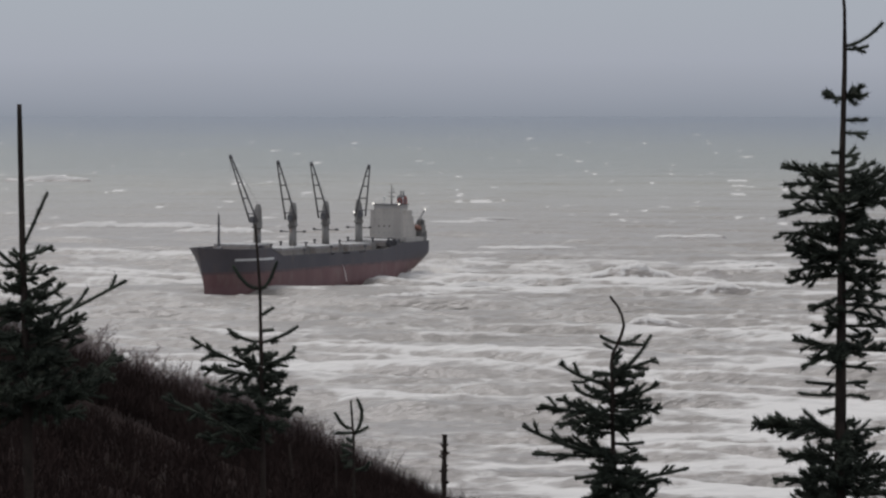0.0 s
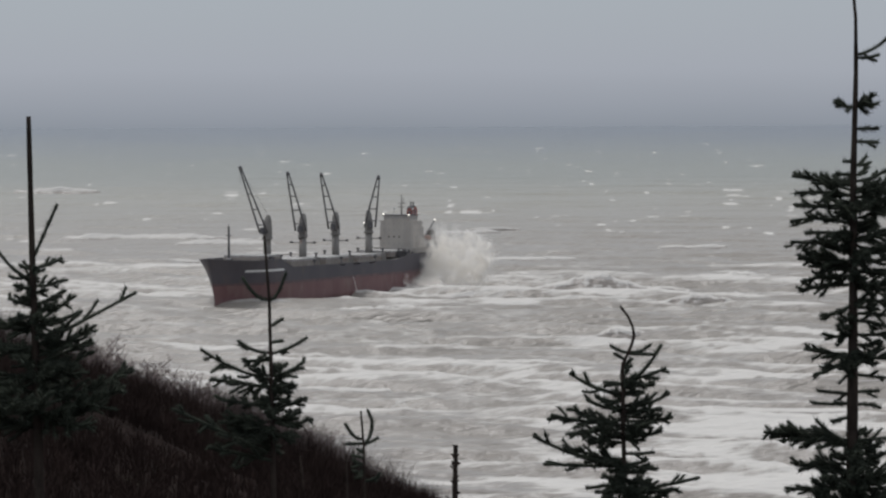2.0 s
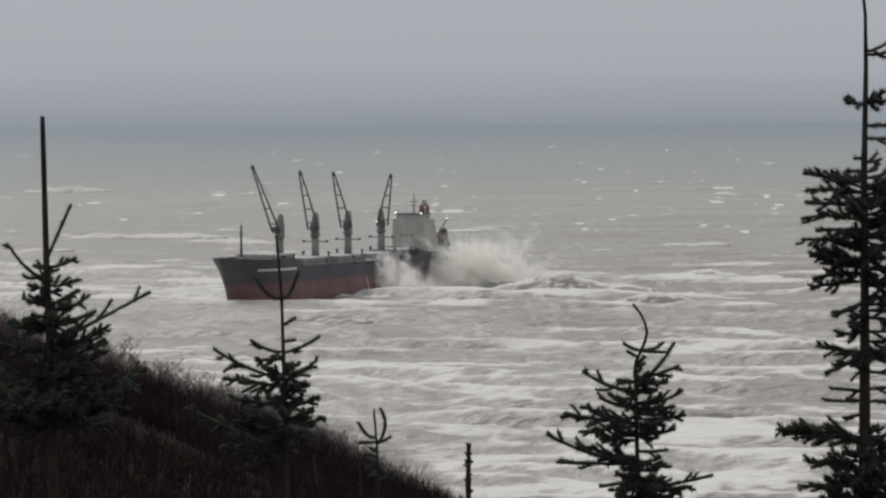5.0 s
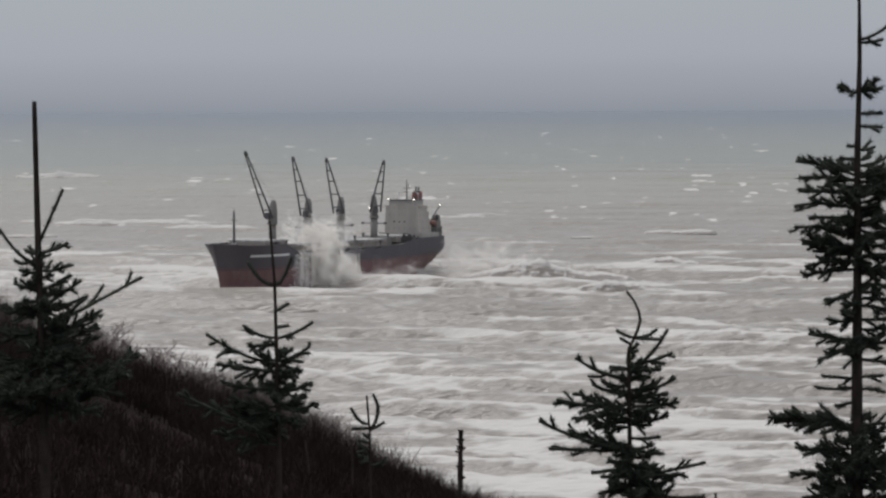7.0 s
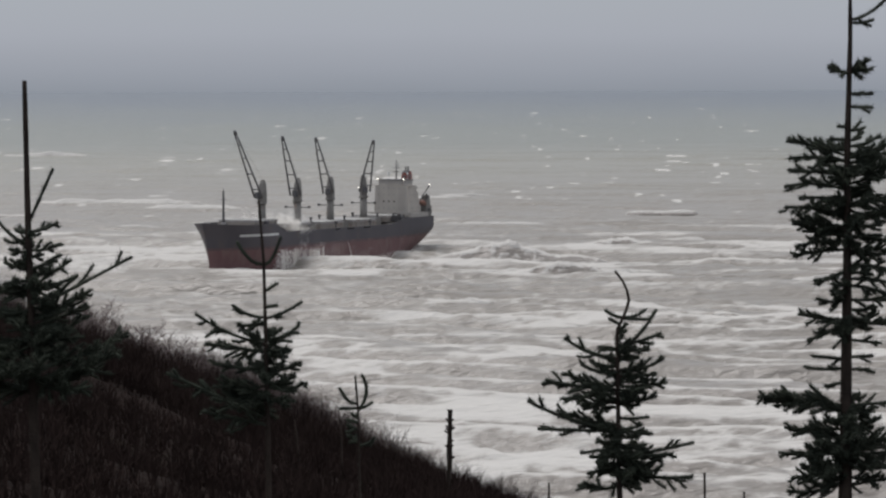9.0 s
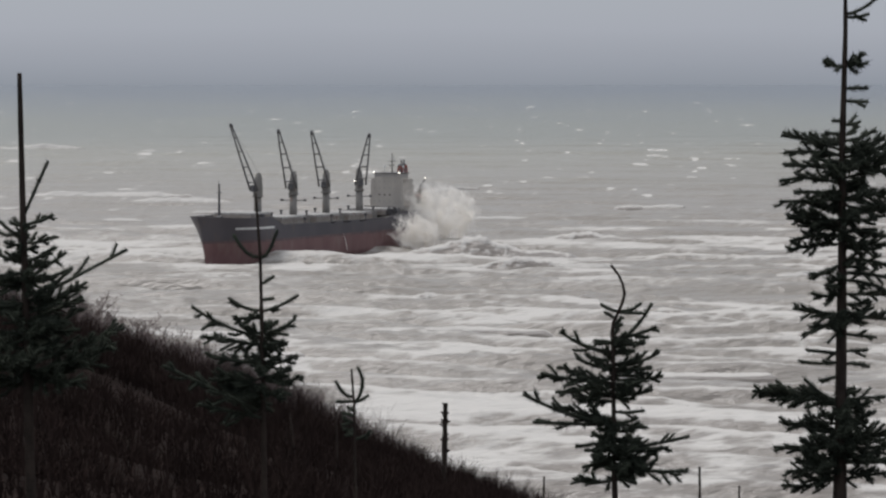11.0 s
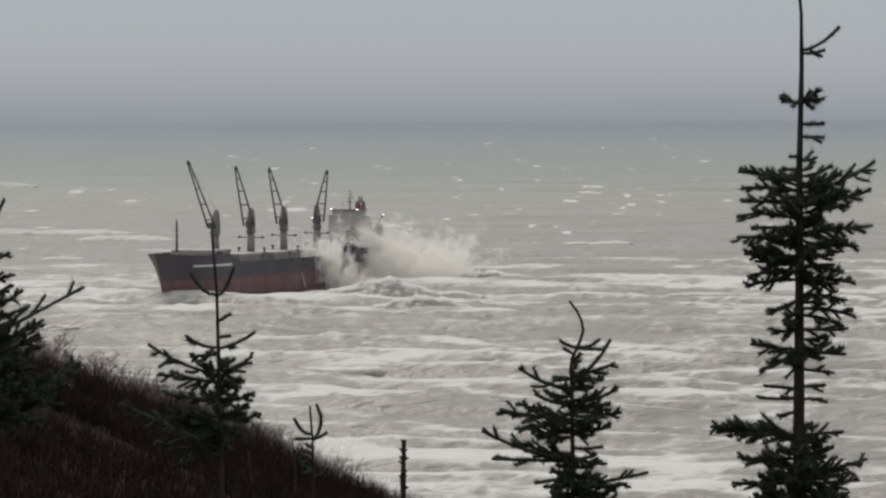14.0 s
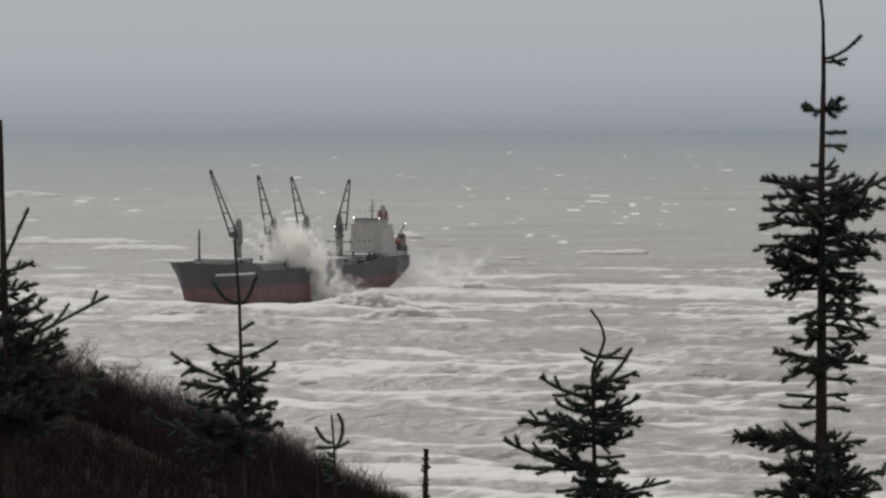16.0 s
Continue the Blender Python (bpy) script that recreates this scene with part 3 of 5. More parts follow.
def build_house(ship):
    """The accommodation block with its bridge, funnel, masts, boat and lamps."""
    z = 11.2
    g = Geo()
    g.rounded(-9.6, 9.6, 128.0, 141.5, z, z + 2.8, 0.2)
    for k in range(4):
        a = 7.6 - 0.12 * k
        g.rounded(-a, a, 129.6, 139.2 - 0.85 * k, z + 2.8 + 2.55 * k, z + 2.8 + 2.55 * (k + 1) + 0.02, 0.05)
    house = part("superstructure", g, CREAM, ship, "stained white accommodation block")
    top = z + 2.8 + 2.55 * 4
    g = Geo()
    g.rounded(-5.6, 5.6, 129.4, 136.5, top, top + 2.0, 0.15)
    g.box(-8.6, 8.6, 129.8, 133.0, top - 0.15, top + 0.15)
    wheel = part("wheelhouse", g, CREAM, house)
    g = Geo()
    for i in range(9):
        x = -5.2 + i * 1.17
        g.box(x, x + 1.02, 129.33, 129.45, top + 0.75, top + 1.75)
    for i in range(5):
        y = 129.8 + i * 1.3
        g.box(5.52, 5.64, y, y + 1.1, top + 0.75, top + 1.75)
    part("bridge_window", g, HAZED_GLASS, wheel)
    g = Geo()
    g.rounded(-6.0, 6.0, 129.0, 136.8, top + 2.0, top + 2.3, 0.1)
    part("wheelhouse_roof", g, DARKSTEEL, wheel)
    # rows of cabin windows, front and port side
    for k in range(4):
        zz = z + 2.8 + 2.55 * k + 1.2
        a = 7.6 - 0.12 * k
        for i in range(6):
            x = -5.9 + i * 2.3
            g = Geo()
            g.rounded(x, x + 0.6, 129.5, 129.66, zz, zz + 0.6, 0.05)
            part("cabin_window", g, GLASS if (k, i) in ((1, 1), (1, 2), (1, 3)) else HAZED_GLASS, house)
        for i in range(4):
            y = 130.9 + i * 2.0
            g = Geo()
            g.rounded(a - 0.06, a + 0.06, y, y + 0.6, zz, zz + 0.6, 0.05)
            part("cabin_window", g, HAZED_GLASS, house)
    for x0, x1 in ((-7.0, 2.0),):  # dark box added for the shading at the foot of the front
        g = Geo()
        g.rounded(x0, x1 + 5.0, 127.0, 128.0, z, z + 2.0, 0.1)
        part("shade_band", g, DARKSTEEL, house)
    # funnel
    g = Geo()
    g.rounded(-3.8, 3.8, 139.5, 144.0, z + 2.8, z + 10.5, 0.3)
    casing = part("engine_casing", g, CREAM, ship)
    g = Geo()
    g.rounded(-1.5, 1.5, 139.6, 143.0, z + 10.5, z + 18.4, 0.5)
    fun = part("funnel", g, DARKSTEEL, casing, "dark funnel with a red emblem", True)
    g = Geo()
    n = 18
    for y_face, flip in ((139.52, False),):
        vs = []
        for i in range(n):
            a = 2 * math.pi * i / n
            vs += [(1.3 * math.cos(a), y_face, z + 16.0 + 1.7 * math.sin(a)), (0.6 * math.cos(a), y_face, z + 16.0 + 0.8 * math.sin(a))]
        fs = [(2 * i, 2 * i + 1, 2 * ((i + 1) % n) + 1, 2 * ((i + 1) % n)) for i in range(n)]
        g.add(vs, fs)
    vs = []
    for i in range(n):
        a = 2 * math.pi * i / n
        vs += [(1.53, 141.3 + 1.5 * math.cos(a), z + 16.2 + 2.0 * math.sin(a)), (1.53, 141.3 + 0.7 * math.cos(a), z + 16.2 + 1.0 * math.sin(a))]
    g.add(vs, [(2 * i, 2 * i + 1, 2 * ((i + 1) % n) + 1, 2 * ((i + 1) % n)) for i in range(n)])
    part("emblem", g, EMBLEM, casing, "red ring emblem")
    g = Geo()
    for x in (-0.6, 0.5):
        g.tube([(x, 141.5, z + 18.3), (x, 141.6, z + 20.0)], 0.3, 8)
    part("exhaust_pipe", g, DARKSTEEL, casing)
    # radar mast
    g = Geo()
    g.tube([(0, 133.5, top + 2.3), (0, 133.5, top + 9.8)], [0.32, 0.16], 8)
    g.tube([(-1.7, 133.5, top + 6.6), (1.7, 133.5, top + 6.6)], 0.14, 6)
    g.rounded(-1.5, 1.5, 133.1, 133.4, top + 5.0, top + 5.3, 0.08)
    g.tube([(0.9, 133.5, top + 6.6), (0.9, 133.5, top + 8.6)], 0.1, 6)
    part("radar_mast", g, BUFF, wheel)
    for x in (-4.0, 4.4):
        g = Geo()
        g.tube([(x, 134.6, top + 2.3), (x, 134.6, top + 4.2)], 0.1, 6)
        g.tube([(x, 134.6, top + 4.2), (x, 134.6, top + 4.9)], [0.45, 0.3], 8)
        part("antenna_dome", g, WHITE, wheel)
    # after deck: boat ramp, boat, davit, winch platform
    g = Geo()
    g.tube([(8.0, 138.5, z + 7.5), (8.3, 144.4, z + 12.8)], 0.25, 6)
    g.tube([(8.2, 142.5, z), (8.2, 142.5, z + 9.6)], 0.28, 6)
    part("davit", g, DARKSTEEL, ship)
    g = Geo()
    pts = [(7.6, 138.4 + 0.95 * i, z + 6.6 - 0.28 * i) for i in range(7)]
    g.tube(pts, [0.25, 0.9, 1.2, 1.25, 1.2, 0.9, 0.3], 10)
    part("lifeboat", g, ORANGE, ship, "orange enclosed lifeboat", True)
    for k, zz in enumerate((z + 2.6, z + 5.2)):
        g = Geo()
        g.rounded(-9.4 + k, 9.6 - k, 139.2, 144.6 - k, zz, zz + 0.3, 0.08)
        for x in (-9.0 + k, 9.2 - k):
            for y in (141.0, 144.0 - k):
                g.box(x - 0.15, x + 0.15, y - 0.15, y + 0.15, zz - 2.6, zz)
        for i in range(9):
            g.tube([(9.4 - k, 139.4 + i * 0.6, zz + 0.3), (9.4 - k, 139.4 + i * 0.6, zz + 1.3)], 0.05, 4)
        g.tube([(9.4 - k, 139.4, zz + 1.3), (9.4 - k, 144.4 - k, zz + 1.3)], 0.06, 4)
        part("after_platform", g, DARKSTEEL, ship)
    for x, y, s in ((5.2, 141.5, 1.3), (7.6, 143.0, 1.0), (2.4, 143.5, 1.1)):
        g = Geo()
        g.tube([(x - s, y, z + 1.1), (x + s, y, z + 1.1)], 0.8, 10)
        part("mooring_winch", g, DARKSTEEL, ship)
    g = Geo()
    g.rounded(2.6, 9.5, 140.2, 144.3, z + 0.2, z + 5.0, 0.2)
    g.rounded(3.4, 8.9, 141.0, 144.3, z + 5.0, z + 7.2, 0.2)
    g.rounded(5.6, 8.6, 142.6, 144.4, z + 7.2, z + 9.0, 0.25)
    aft = part("after_deckhouse", g, BUFF, ship, "dingy brown deckhouse on the after deck")
    for y in (141.0, 142.6):
        g = Geo()
        g.rounded(9.42, 9.56, y, y + 0.9, z + 2.6, z + 4.2, 0.05)
        part("doorway", g, GLASS, aft)
    # winches, lockers and a vent that crowd the deck before the house
    for x, y, w, h in ((8.6, 117.5, 1.1, 3.0), (9.6, 120.5, 0.9, 1.9), (8.2, 123.0, 1.4, 2.3), (4.6, 126.0, 1.0, 2.6), (10.2, 125.0, 0.8, 1.6)):
        g = Geo()
        g.rounded(x - w, x + w, y - 0.9, y + 0.9, z - 0.3, z + h * 0.7, 0.14)
        g.tube([(x - 0.3, y, z + h * 0.7), (x - 0.3, y, z + h)], [0.34, 0.42], 8)
        part("deck_locker", g, DARKSTEEL, ship)
    # lamps that are lit
    for x, y, zz in ((-5.6, 129.1, top + 2.5), (5.8, 129.1, top + 2.4), (8.3, 144.5, z + 13.0), (-0.6, 107.2, 24.0)):
        g = Geo()
        g.rounded(x - 0.24, x + 0.24, y - 0.2, y + 0.2, zz - 0.21, zz + 0.21, 0.08)
        part("deck_lamp", g, LAMP, ship, "lit white floodlight")


def build_outflow():
    """Water running from an outlet in the port side."""
    g = Geo()
    r = random.Random(9)
    pts = [(0.05 + 1.3 * (i / 12), 0.5 * (i / 12), -5.6 * (i / 12) ** 1.5) for i in range(13)]
    g.tube(pts, [0.05 + 0.09 * i / 12 + r.uniform(-0.02, 0.02) for i in range(13)], 6)
    ob = part("water_outflow", g, MIST, None, "", True)
    tagged(ob, "thin white stream of water from a hull outlet", "water stream")
    ob.matrix_world = pose(-86.5, 1000.0, 0.0, 0, 0, -30.0) @ pose(12.45, 78.0, 5.4)


build_outflow()
ship = build_ship()
ship.matrix_world = pose(-86.5, 1000.0, 0.0, 0, 0, -30.0)


# ---- young spruces on the bluff ----
def spruce_shoot(g, a, b, bow, r0, r1, rnd, needle=0.035, dense=420, sides=5, sleeve=0.0):
    """One needle-clad shoot from a to b, bent by bow at its middle."""
    a, b = Vector(a), Vector(b)
    n = max(3, int((b - a).length / 0.05))
    n = min(n, 9)
    pts = []
    for i in range(n + 1):
        k = i / n
        pts.append(a.lerp(b, k) + Vector(bow) * (4 * k * (1 - k)))
    rad = [r0 + (r1 - r0) * i / n for i in range(n + 1)]
    g.tube(pts, rad, sides, 0, False)
    if sleeve:  # the dense heart of the needle coat
        tip = pts[-1] + (pts[-1] - pts[-2]).normalized() * 0.012
        sl = [sleeve * rnd.uniform(0.85, 1.15) for _ in pts]
        g.tube([*pts, tip], [sl[0] * 0.7, *sl[1:], sleeve * 0.45], sides, 1, True)
    count = int((b - a).length * dense)
    vs, fs = [], []
    for i in range(count):
        k = rnd.random() * n
        j = min(int(k), n - 1)
        p = pts[j].lerp(pts[j + 1], k - j)
        way = (pts[j + 1] - pts[j]).normalized()
        out = Vector((rnd.gauss(0, 1), rnd.gauss(0, 1), rnd.gauss(0, 1) + 0.25))
        out = (out - way * out.dot(way))
        if out.length < 1e-3:
            continue
        out.normalize()
        tip = p + (out * 0.85 + way * rnd.uniform(0.3, 0.9)) * needle * rnd.uniform(0.7, 1.25)
        w = way.cross(out) * 0.0032
        q = len(vs)
        vs += [tuple(p + w), tuple(p - w), tuple(tip)]
        fs.append((q, q + 1, q + 2))
    g.add(vs, fs, 1)
    return pts


def spruce_branch(tree, a, b, bow, rnd, bushy=1.0, thick=0.009, wide=1.0):
    """A limb with side twigs that shorten towards its tip."""
    g = Geo()
    pts = spruce_shoot(g, a, b, bow, thick, 0.005, rnd, dense=700, sleeve=0.0105)
    length = (Vector(b) - Vector(a)).length
    n = int(length / 0.031 * bushy)
    for i in range(n):
        k = 0.12 + 0.83 * (i + rnd.random()) / max(n, 1)
        j = min(int(k * (len(pts) - 1)), len(pts) - 2)
        p = pts[j].lerp(pts[j + 1], k * (len(pts) - 1) - j)
        way = (pts[j + 1] - pts[j]).normalized()
        lat = way.cross(Vector((0, 0, 1)))
        if lat.length < 0.05:
            lat = Vector((1, 0, 0))
        lat.normalize()
        s = rnd.choice((-1, 1))
        up = Vector((0, 0, rnd.uniform(-0.75, 0.8)))
        d = (way * rnd.uniform(0.55, 1.0) + lat * s * rnd.uniform(0.4, 0.9) + up).normalized()
        ln = wide * min(0.26, 0.32 * length + 0.05) * (1.05 - 0.75 * k) * rnd.uniform(0.55, 1.15)
        spruce_shoot(g, p, p + d * ln, (0, 0, rnd.uniform(-0.1, 0.06) * ln), 0.004, 0.003, rnd, dense=560, sides=5, sleeve=0.009)
    return part("branch", g, [BARK, NEEDLE], tree)


def spruce(base, trunk, limbs, label, seed, radius=(0.04, 0.008), fill=(), leader_dense=300, bushy=1.0):
    """base: foot in the world; trunk: (x, z) knots; limbs: (z, tip dx, tip dz, bow dz, bushy); fill: (z0, z1, count, reach0, reach1)."""
    rnd = random.Random(seed)
    tree = tagged(new("spruce_tree"), label, "tree", "young spruces on the bluff")
    tree.location = base
    zs = [z for _, z in trunk]

    def spine(z):
        for (x0, z0), (x1, z1) in zip(trunk, trunk[1:]):
            if z <= z1:
                k = (z - z0) / (z1 - z0)
                return Vector((x0 + (x1 - x0) * k, 0, z))
        return Vector((trunk[-1][0], 0, trunk[-1][1]))
    g = Geo()
    n = 40
    pts = [spine(zs[0] + (zs[-1] - zs[0]) * i / n) for i in range(n + 1)]
    g.tube(pts, [radius[0] + (radius[1] - radius[0]) * (i / n) ** 0.8 + rnd.uniform(-0.001, 0.001) for i in range(n + 1)], 8)
    for i in range(int(n * 0.45), n):
        spruce_shoot(g, pts[i], pts[i + 1], (0, 0, 0), radius[1], radius[1] * 0.9, rnd, needle=0.022, dense=leader_dense)
    part("trunk", g, [BARK, NEEDLE], tree, smooth=True)
    for z, dx, dz, bow, full in limbs:
        a = spine(z)
        depth = rnd.uniform(-0.5, 0.5) * abs(dx)
        bend = (-bow, 0, 0) if abs(dz) > 2 * abs(dx) else (0, 0, bow)
        spruce_branch(tree, a, a + Vector((dx, depth, dz)), bend, rnd, full * bushy)
    for z0, z1, count, r0, r1 in fill:
        for i in range(count):
            k = (i + rnd.random()) / count
            z = z0 + (z1 - z0) * k
            reach = (r0 + (r1 - r0) * k) * rnd.uniform(0.55, 1.1)
            a = rnd.uniform(0, 2 * math.pi)
            p = spine(z)
            spruce_branch(tree, p, p + Vector((reach * math.cos(a), reach * math.sin(a), reach * rnd.uniform(-0.15, 0.4))), (0, 0, -0.08 * reach), rnd, bushy)
    return tree


TREES = [
    spruce((-2.572, 18.0, 56.802), ((0.000, 0.000), (0.000, 0.388), (-0.011, 0.809), (-0.028, 1.791), (-0.042, 2.388), (-0.056, 3.275)),
           ((2.381, 0.147, 0.34, 0, 0), (2.261, -0.235, 0.214, -0.042, 0.2), (2.335, 0.171, 0.053, -0.014, 0.6), (2.219, 0.178, 0.035, -0.014, 0.8),
            (2.09, 0.175, 0.095, 0, 0.8), (2.142, -0.079, 0, 0, 0.8), (1.984, 0.257, 0.175, 0, 0.5), (1.967, 0.278, 0.088, -0.011, 0.6),
            (1.844, 0.615, 0.326, 0, 0.15), (1.774, 0.393, 0.211, -0.011, 1), (1.739, 0.332, 0.14, -0.011, 1), (1.651, 0.331, 0.151, -0.018, 1),
            (1.475, 0.591, 0.228, -0.028, 1), (1.388, 0.572, 0.228, -0.028, 1), (2.037, -0.135, -0.018, 0, 1), (1.932, -0.26, 0.053, 0, 1),
            (1.791, -0.404, 0.088, -0.014, 1), (1.651, -0.494, 0.105, -0.018, 1), (1.475, -0.532, 0.105, -0.018, 1),),
           "young dark green spruce with a long bare leader shoot", 11, (0.042, 0.015), ((2.35, 1.93, 16, 0.1, 0.22), (2.0, 1.34, 36, 0.25, 0.5))),
    spruce((-1.119, 18.0, 56.681), ((0.000, 0.000), (0.000, 0.508), (-0.007, 1.350), (-0.018, 1.912), (-0.025, 2.263), (-0.053, 2.649)),
           ((2.252, -0.165, 0.133, -0.042, 0), (2.245, 0.105, 0.168, -0.042, 0), (2.08, 0.077, 0.049, 0, 0.1), (1.912, 0.221, 0.095, -0.014, 0.2),
            (1.919, -0.2, 0.074, -0.021, 0.5), (1.982, 0.072, 0.011, 0, 0.1), (1.754, -0.421, 0.193, -0.028, 0.4), (1.771, 0.201, 0.088, -0.018, 1),
            (1.701, -0.379, 0.042, 0, 1), (1.596, -0.329, 0.035, -0.011, 1), (1.877, -0.166, -0.007, 0, 0.8), (1.701, 0.136, 0.018, 0, 1),
            (1.596, 0.11, 0.028, 0, 1), (1.491, 0.171, 0.049, 0, 1), (1.438, -0.314, 0.046, 0, 1), (1.28, -0.597, 0.316, 0, 0.5),
            (1.245, -0.387, 0.105, 0, 0.8),),
           "slim young spruce with two up-curved shoots", 12, (0.028, 0.008), ((1.88, 1.32, 30, 0.12, 0.3),)),
    spruce((-0.547, 18.0, 56.633), ((0.000, 0.000), (0.000, 0.557), (-0.007, 1.048), (-0.011, 1.364), (-0.028, 1.602)),
           ((1.381, 0.029, 0.221, -0.039, 0), (1.427, -0.108, 0.095, -0.032, 0), (1.399, -0.103, -0.007, 0, 0.1),
            (1.392, 0.086, 0.042, -0.007, 0.3), (1.308, -0.067, 0.021, 0, 0.3),),
           "small leggy spruce seedling above the brush", 13, (0.012, 0.006), ((1.36, 1.12, 4, 0.05, 0.1),)),
    spruce((1.077, 18.0, 56.492), ((0.000, 0.000), (0.000, 0.697), (-0.011, 1.118), (-0.021, 1.820), (-0.028, 2.013), (0.035, 2.153),
            (0.053, 2.224), (0.025, 2.311), (-0.035, 2.389)),
           ((2.101, -0.103, 0.039, -0.007, 0), (2.104, 0.138, 0.039, -0.018, 0), (2.094, 0.146, 0, 0, 0), (2.059, -0.063, 0.035, 0, 0.2),
            (2.003, 0.063, 0.056, 0, 0.8), (1.908, 0.235, 0.242, -0.049, 0.3), (1.925, 0.26, 0.081, -0.011, 0.5), (1.89, 0.199, 0, 0, 1),
            (1.848, -0.329, 0.133, -0.028, 0.35), (1.908, -0.109, 0.011, 0, 0.5), (1.75, -0.226, 0.063, -0.018, 0.5),
            (1.767, 0.283, 0.077, -0.028, 0.4), (1.652, -0.448, 0.07, -0.011, 1), (1.627, -0.326, 0.123, 0, 1), (1.627, -0.343, -0.018, 0, 0.9),
            (1.673, 0.296, 0.028, -0.011, 0.8), (1.732, 0.23, 0.018, 0, 0.9), (1.574, 0.235, 0.035, -0.011, 0.7), (1.592, -0.214, -0.053, 0, 1),
            (1.557, 0.129, -0.007, 0, 0.5), (1.399, -0.564, 0.2, -0.028, 0.35), (1.389, -0.498, 0.028, 0, 0.3), (1.399, -0.347, 0.105, 0.007, 0.8),
            (1.434, -0.16, 0.011, 0, 0.9), (1.287, -0.233, -0.032, 0, 0.5), (1.473, 0.181, 0.011, -0.007, 0.2), (1.399, 0.19, -0.028, 0, 0.6),
            (1.231, 0.458, 0.091, -0.007, 0.2), (1.224, 0.317, 0.042, 0, 0.8), (1.136, 0.439, -0.011, -0.018, 0.8), (1.171, -0.192, -0.046, 0, 0.8),),
           "young spruce with a crooked leader and ragged branches", 14, (0.03, 0.008), ((1.96, 1.54, 24, 0.1, 0.26), (1.43, 1.05, 32, 0.15, 0.3))),
    spruce((2.474, 18.0, 56.368), ((0.000, 0.000), (0.000, 0.471), (0.004, 1.243), (0.007, 2.576), (0.004, 3.278), (0.018, 3.980), (0.014, 4.331),
            (-0.028, 4.646)),
           ((3.741, -0.132, 0.032, -0.007, 1.3), (3.752, 0.113, 0.067, -0.011, 2), (3.769, 0.088, 0, 0, 2), (3.745, 0.13, 0.02, 0, 1.8), (3.611, 0.144, 0, 0, 0.5),
            (3.531, 0.153, -0.004, 0, 0.2), (3.411, -0.062, 0, 0, 0.3), (3.39, 0.096, 0.011, -0.007, 0.5), (3.313, 0.098, 0.063, -0.007, 0.7),
            (3.331, -0.096, 0, 0, 0.5), (4.05, 0.138, 0.018, -0.007, 0.3), (4.068, 0.225, 0.14, -0.028, 0.2), (3.225, -0.369, 0.095, 0.014, 0.8),
            (3.19, -0.341, 0.025, 0.014, 1), (3.208, 0.256, 0.088, -0.007, 1), (3.103, -0.369, 0.035, 0.011, 0.8), (3.12, 0.29, 0.053, 0.007, 1),
            (3.015, -0.37, 0.021, 0.028, 0.8), (3.05, 0.308, 0.046, 0.014, 1), (2.945, -0.307, 0.025, 0.014, 0.8),
            (2.857, -0.385, 0.053, 0.018, 0.8), (2.927, 0.307, 0.035, 0.014, 1), (2.769, -0.343, 0.039, 0.021, 0.9),
            (2.822, 0.254, 0.035, 0.018, 1), (2.699, -0.301, -0.039, 0.014, 1), (2.646, -0.315, -0.042, 0.007, 0.9),
            (2.717, 0.288, -0.035, 0.021, 1), (2.611, 0.2, 0, 0.007, 0.8), (2.524, -0.203, -0.07, -0.014, 1), (2.541, 0.288, -0.035, 0.021, 1),
            (2.418, 0.253, -0.053, 0.018, 0.9), (2.331, 0.288, -0.007, 0, 0.6), (2.208, -0.28, 0.025, -0.007, 1), (2.19, -0.238, -0.105, -0.011, 1),
            (2.197, 0.271, -0.014, 0, 1), (2.085, 0.219, -0.028, 0, 0.4), (1.962, -0.202, 0.014, 0, 0.2), (1.973, 0.167, 0.004, 0, 0.2),
            (1.91, -0.244, 0, -0.011, 0.3), (1.892, 0.177, -0.018, 0.014, 0.4), (1.822, -0.131, -0.025, 0, 0.5), (1.66, -0.48, 0.03, 0.015, 1.3),
            (1.665, -0.545, 0.06, 0.02, 1.8), (1.64, -0.34, 0.05, 0.015, 0.9), (1.671, 0.255, 0.028, 0, 0.9), (1.524, -0.306, -0.018, 0, 1),
            (1.471, -0.358, 0.046, 0, 0.9), (1.376, -0.411, 0, -0.011, 0.8), (1.418, 0.273, 0.042, 0, 1), (1.271, -0.34, -0.042, 0, 1),
            (1.278, 0.291, 0, 0, 1), (3.18, 0.47, 0.19, -0.03, 0.8), (3.10, 0.41, 0.10, -0.012, 0.9), (2.91, 0.45, 0.06, 0.012, 0.8), (2.83, 0.36, 0.02, 0.015, 0.9),
            (2.62, 0.35, 0.0, 0.02, 0.8), (2.46, 0.33, -0.04, 0.02, 0.8), (1.42, 0.43, 0.09, -0.01, 1.1), (1.36, 0.38, 0.02, 0, 1.0),),
           "tall ragged dark green spruce with a thin leader", 15, (0.060, 0.008), ((3.3, 2.65, 40, 0.2, 0.32), (2.58, 2.09, 14, 0.12, 0.25),
            (1.73, 1.17, 44, 0.15, 0.38))),
]


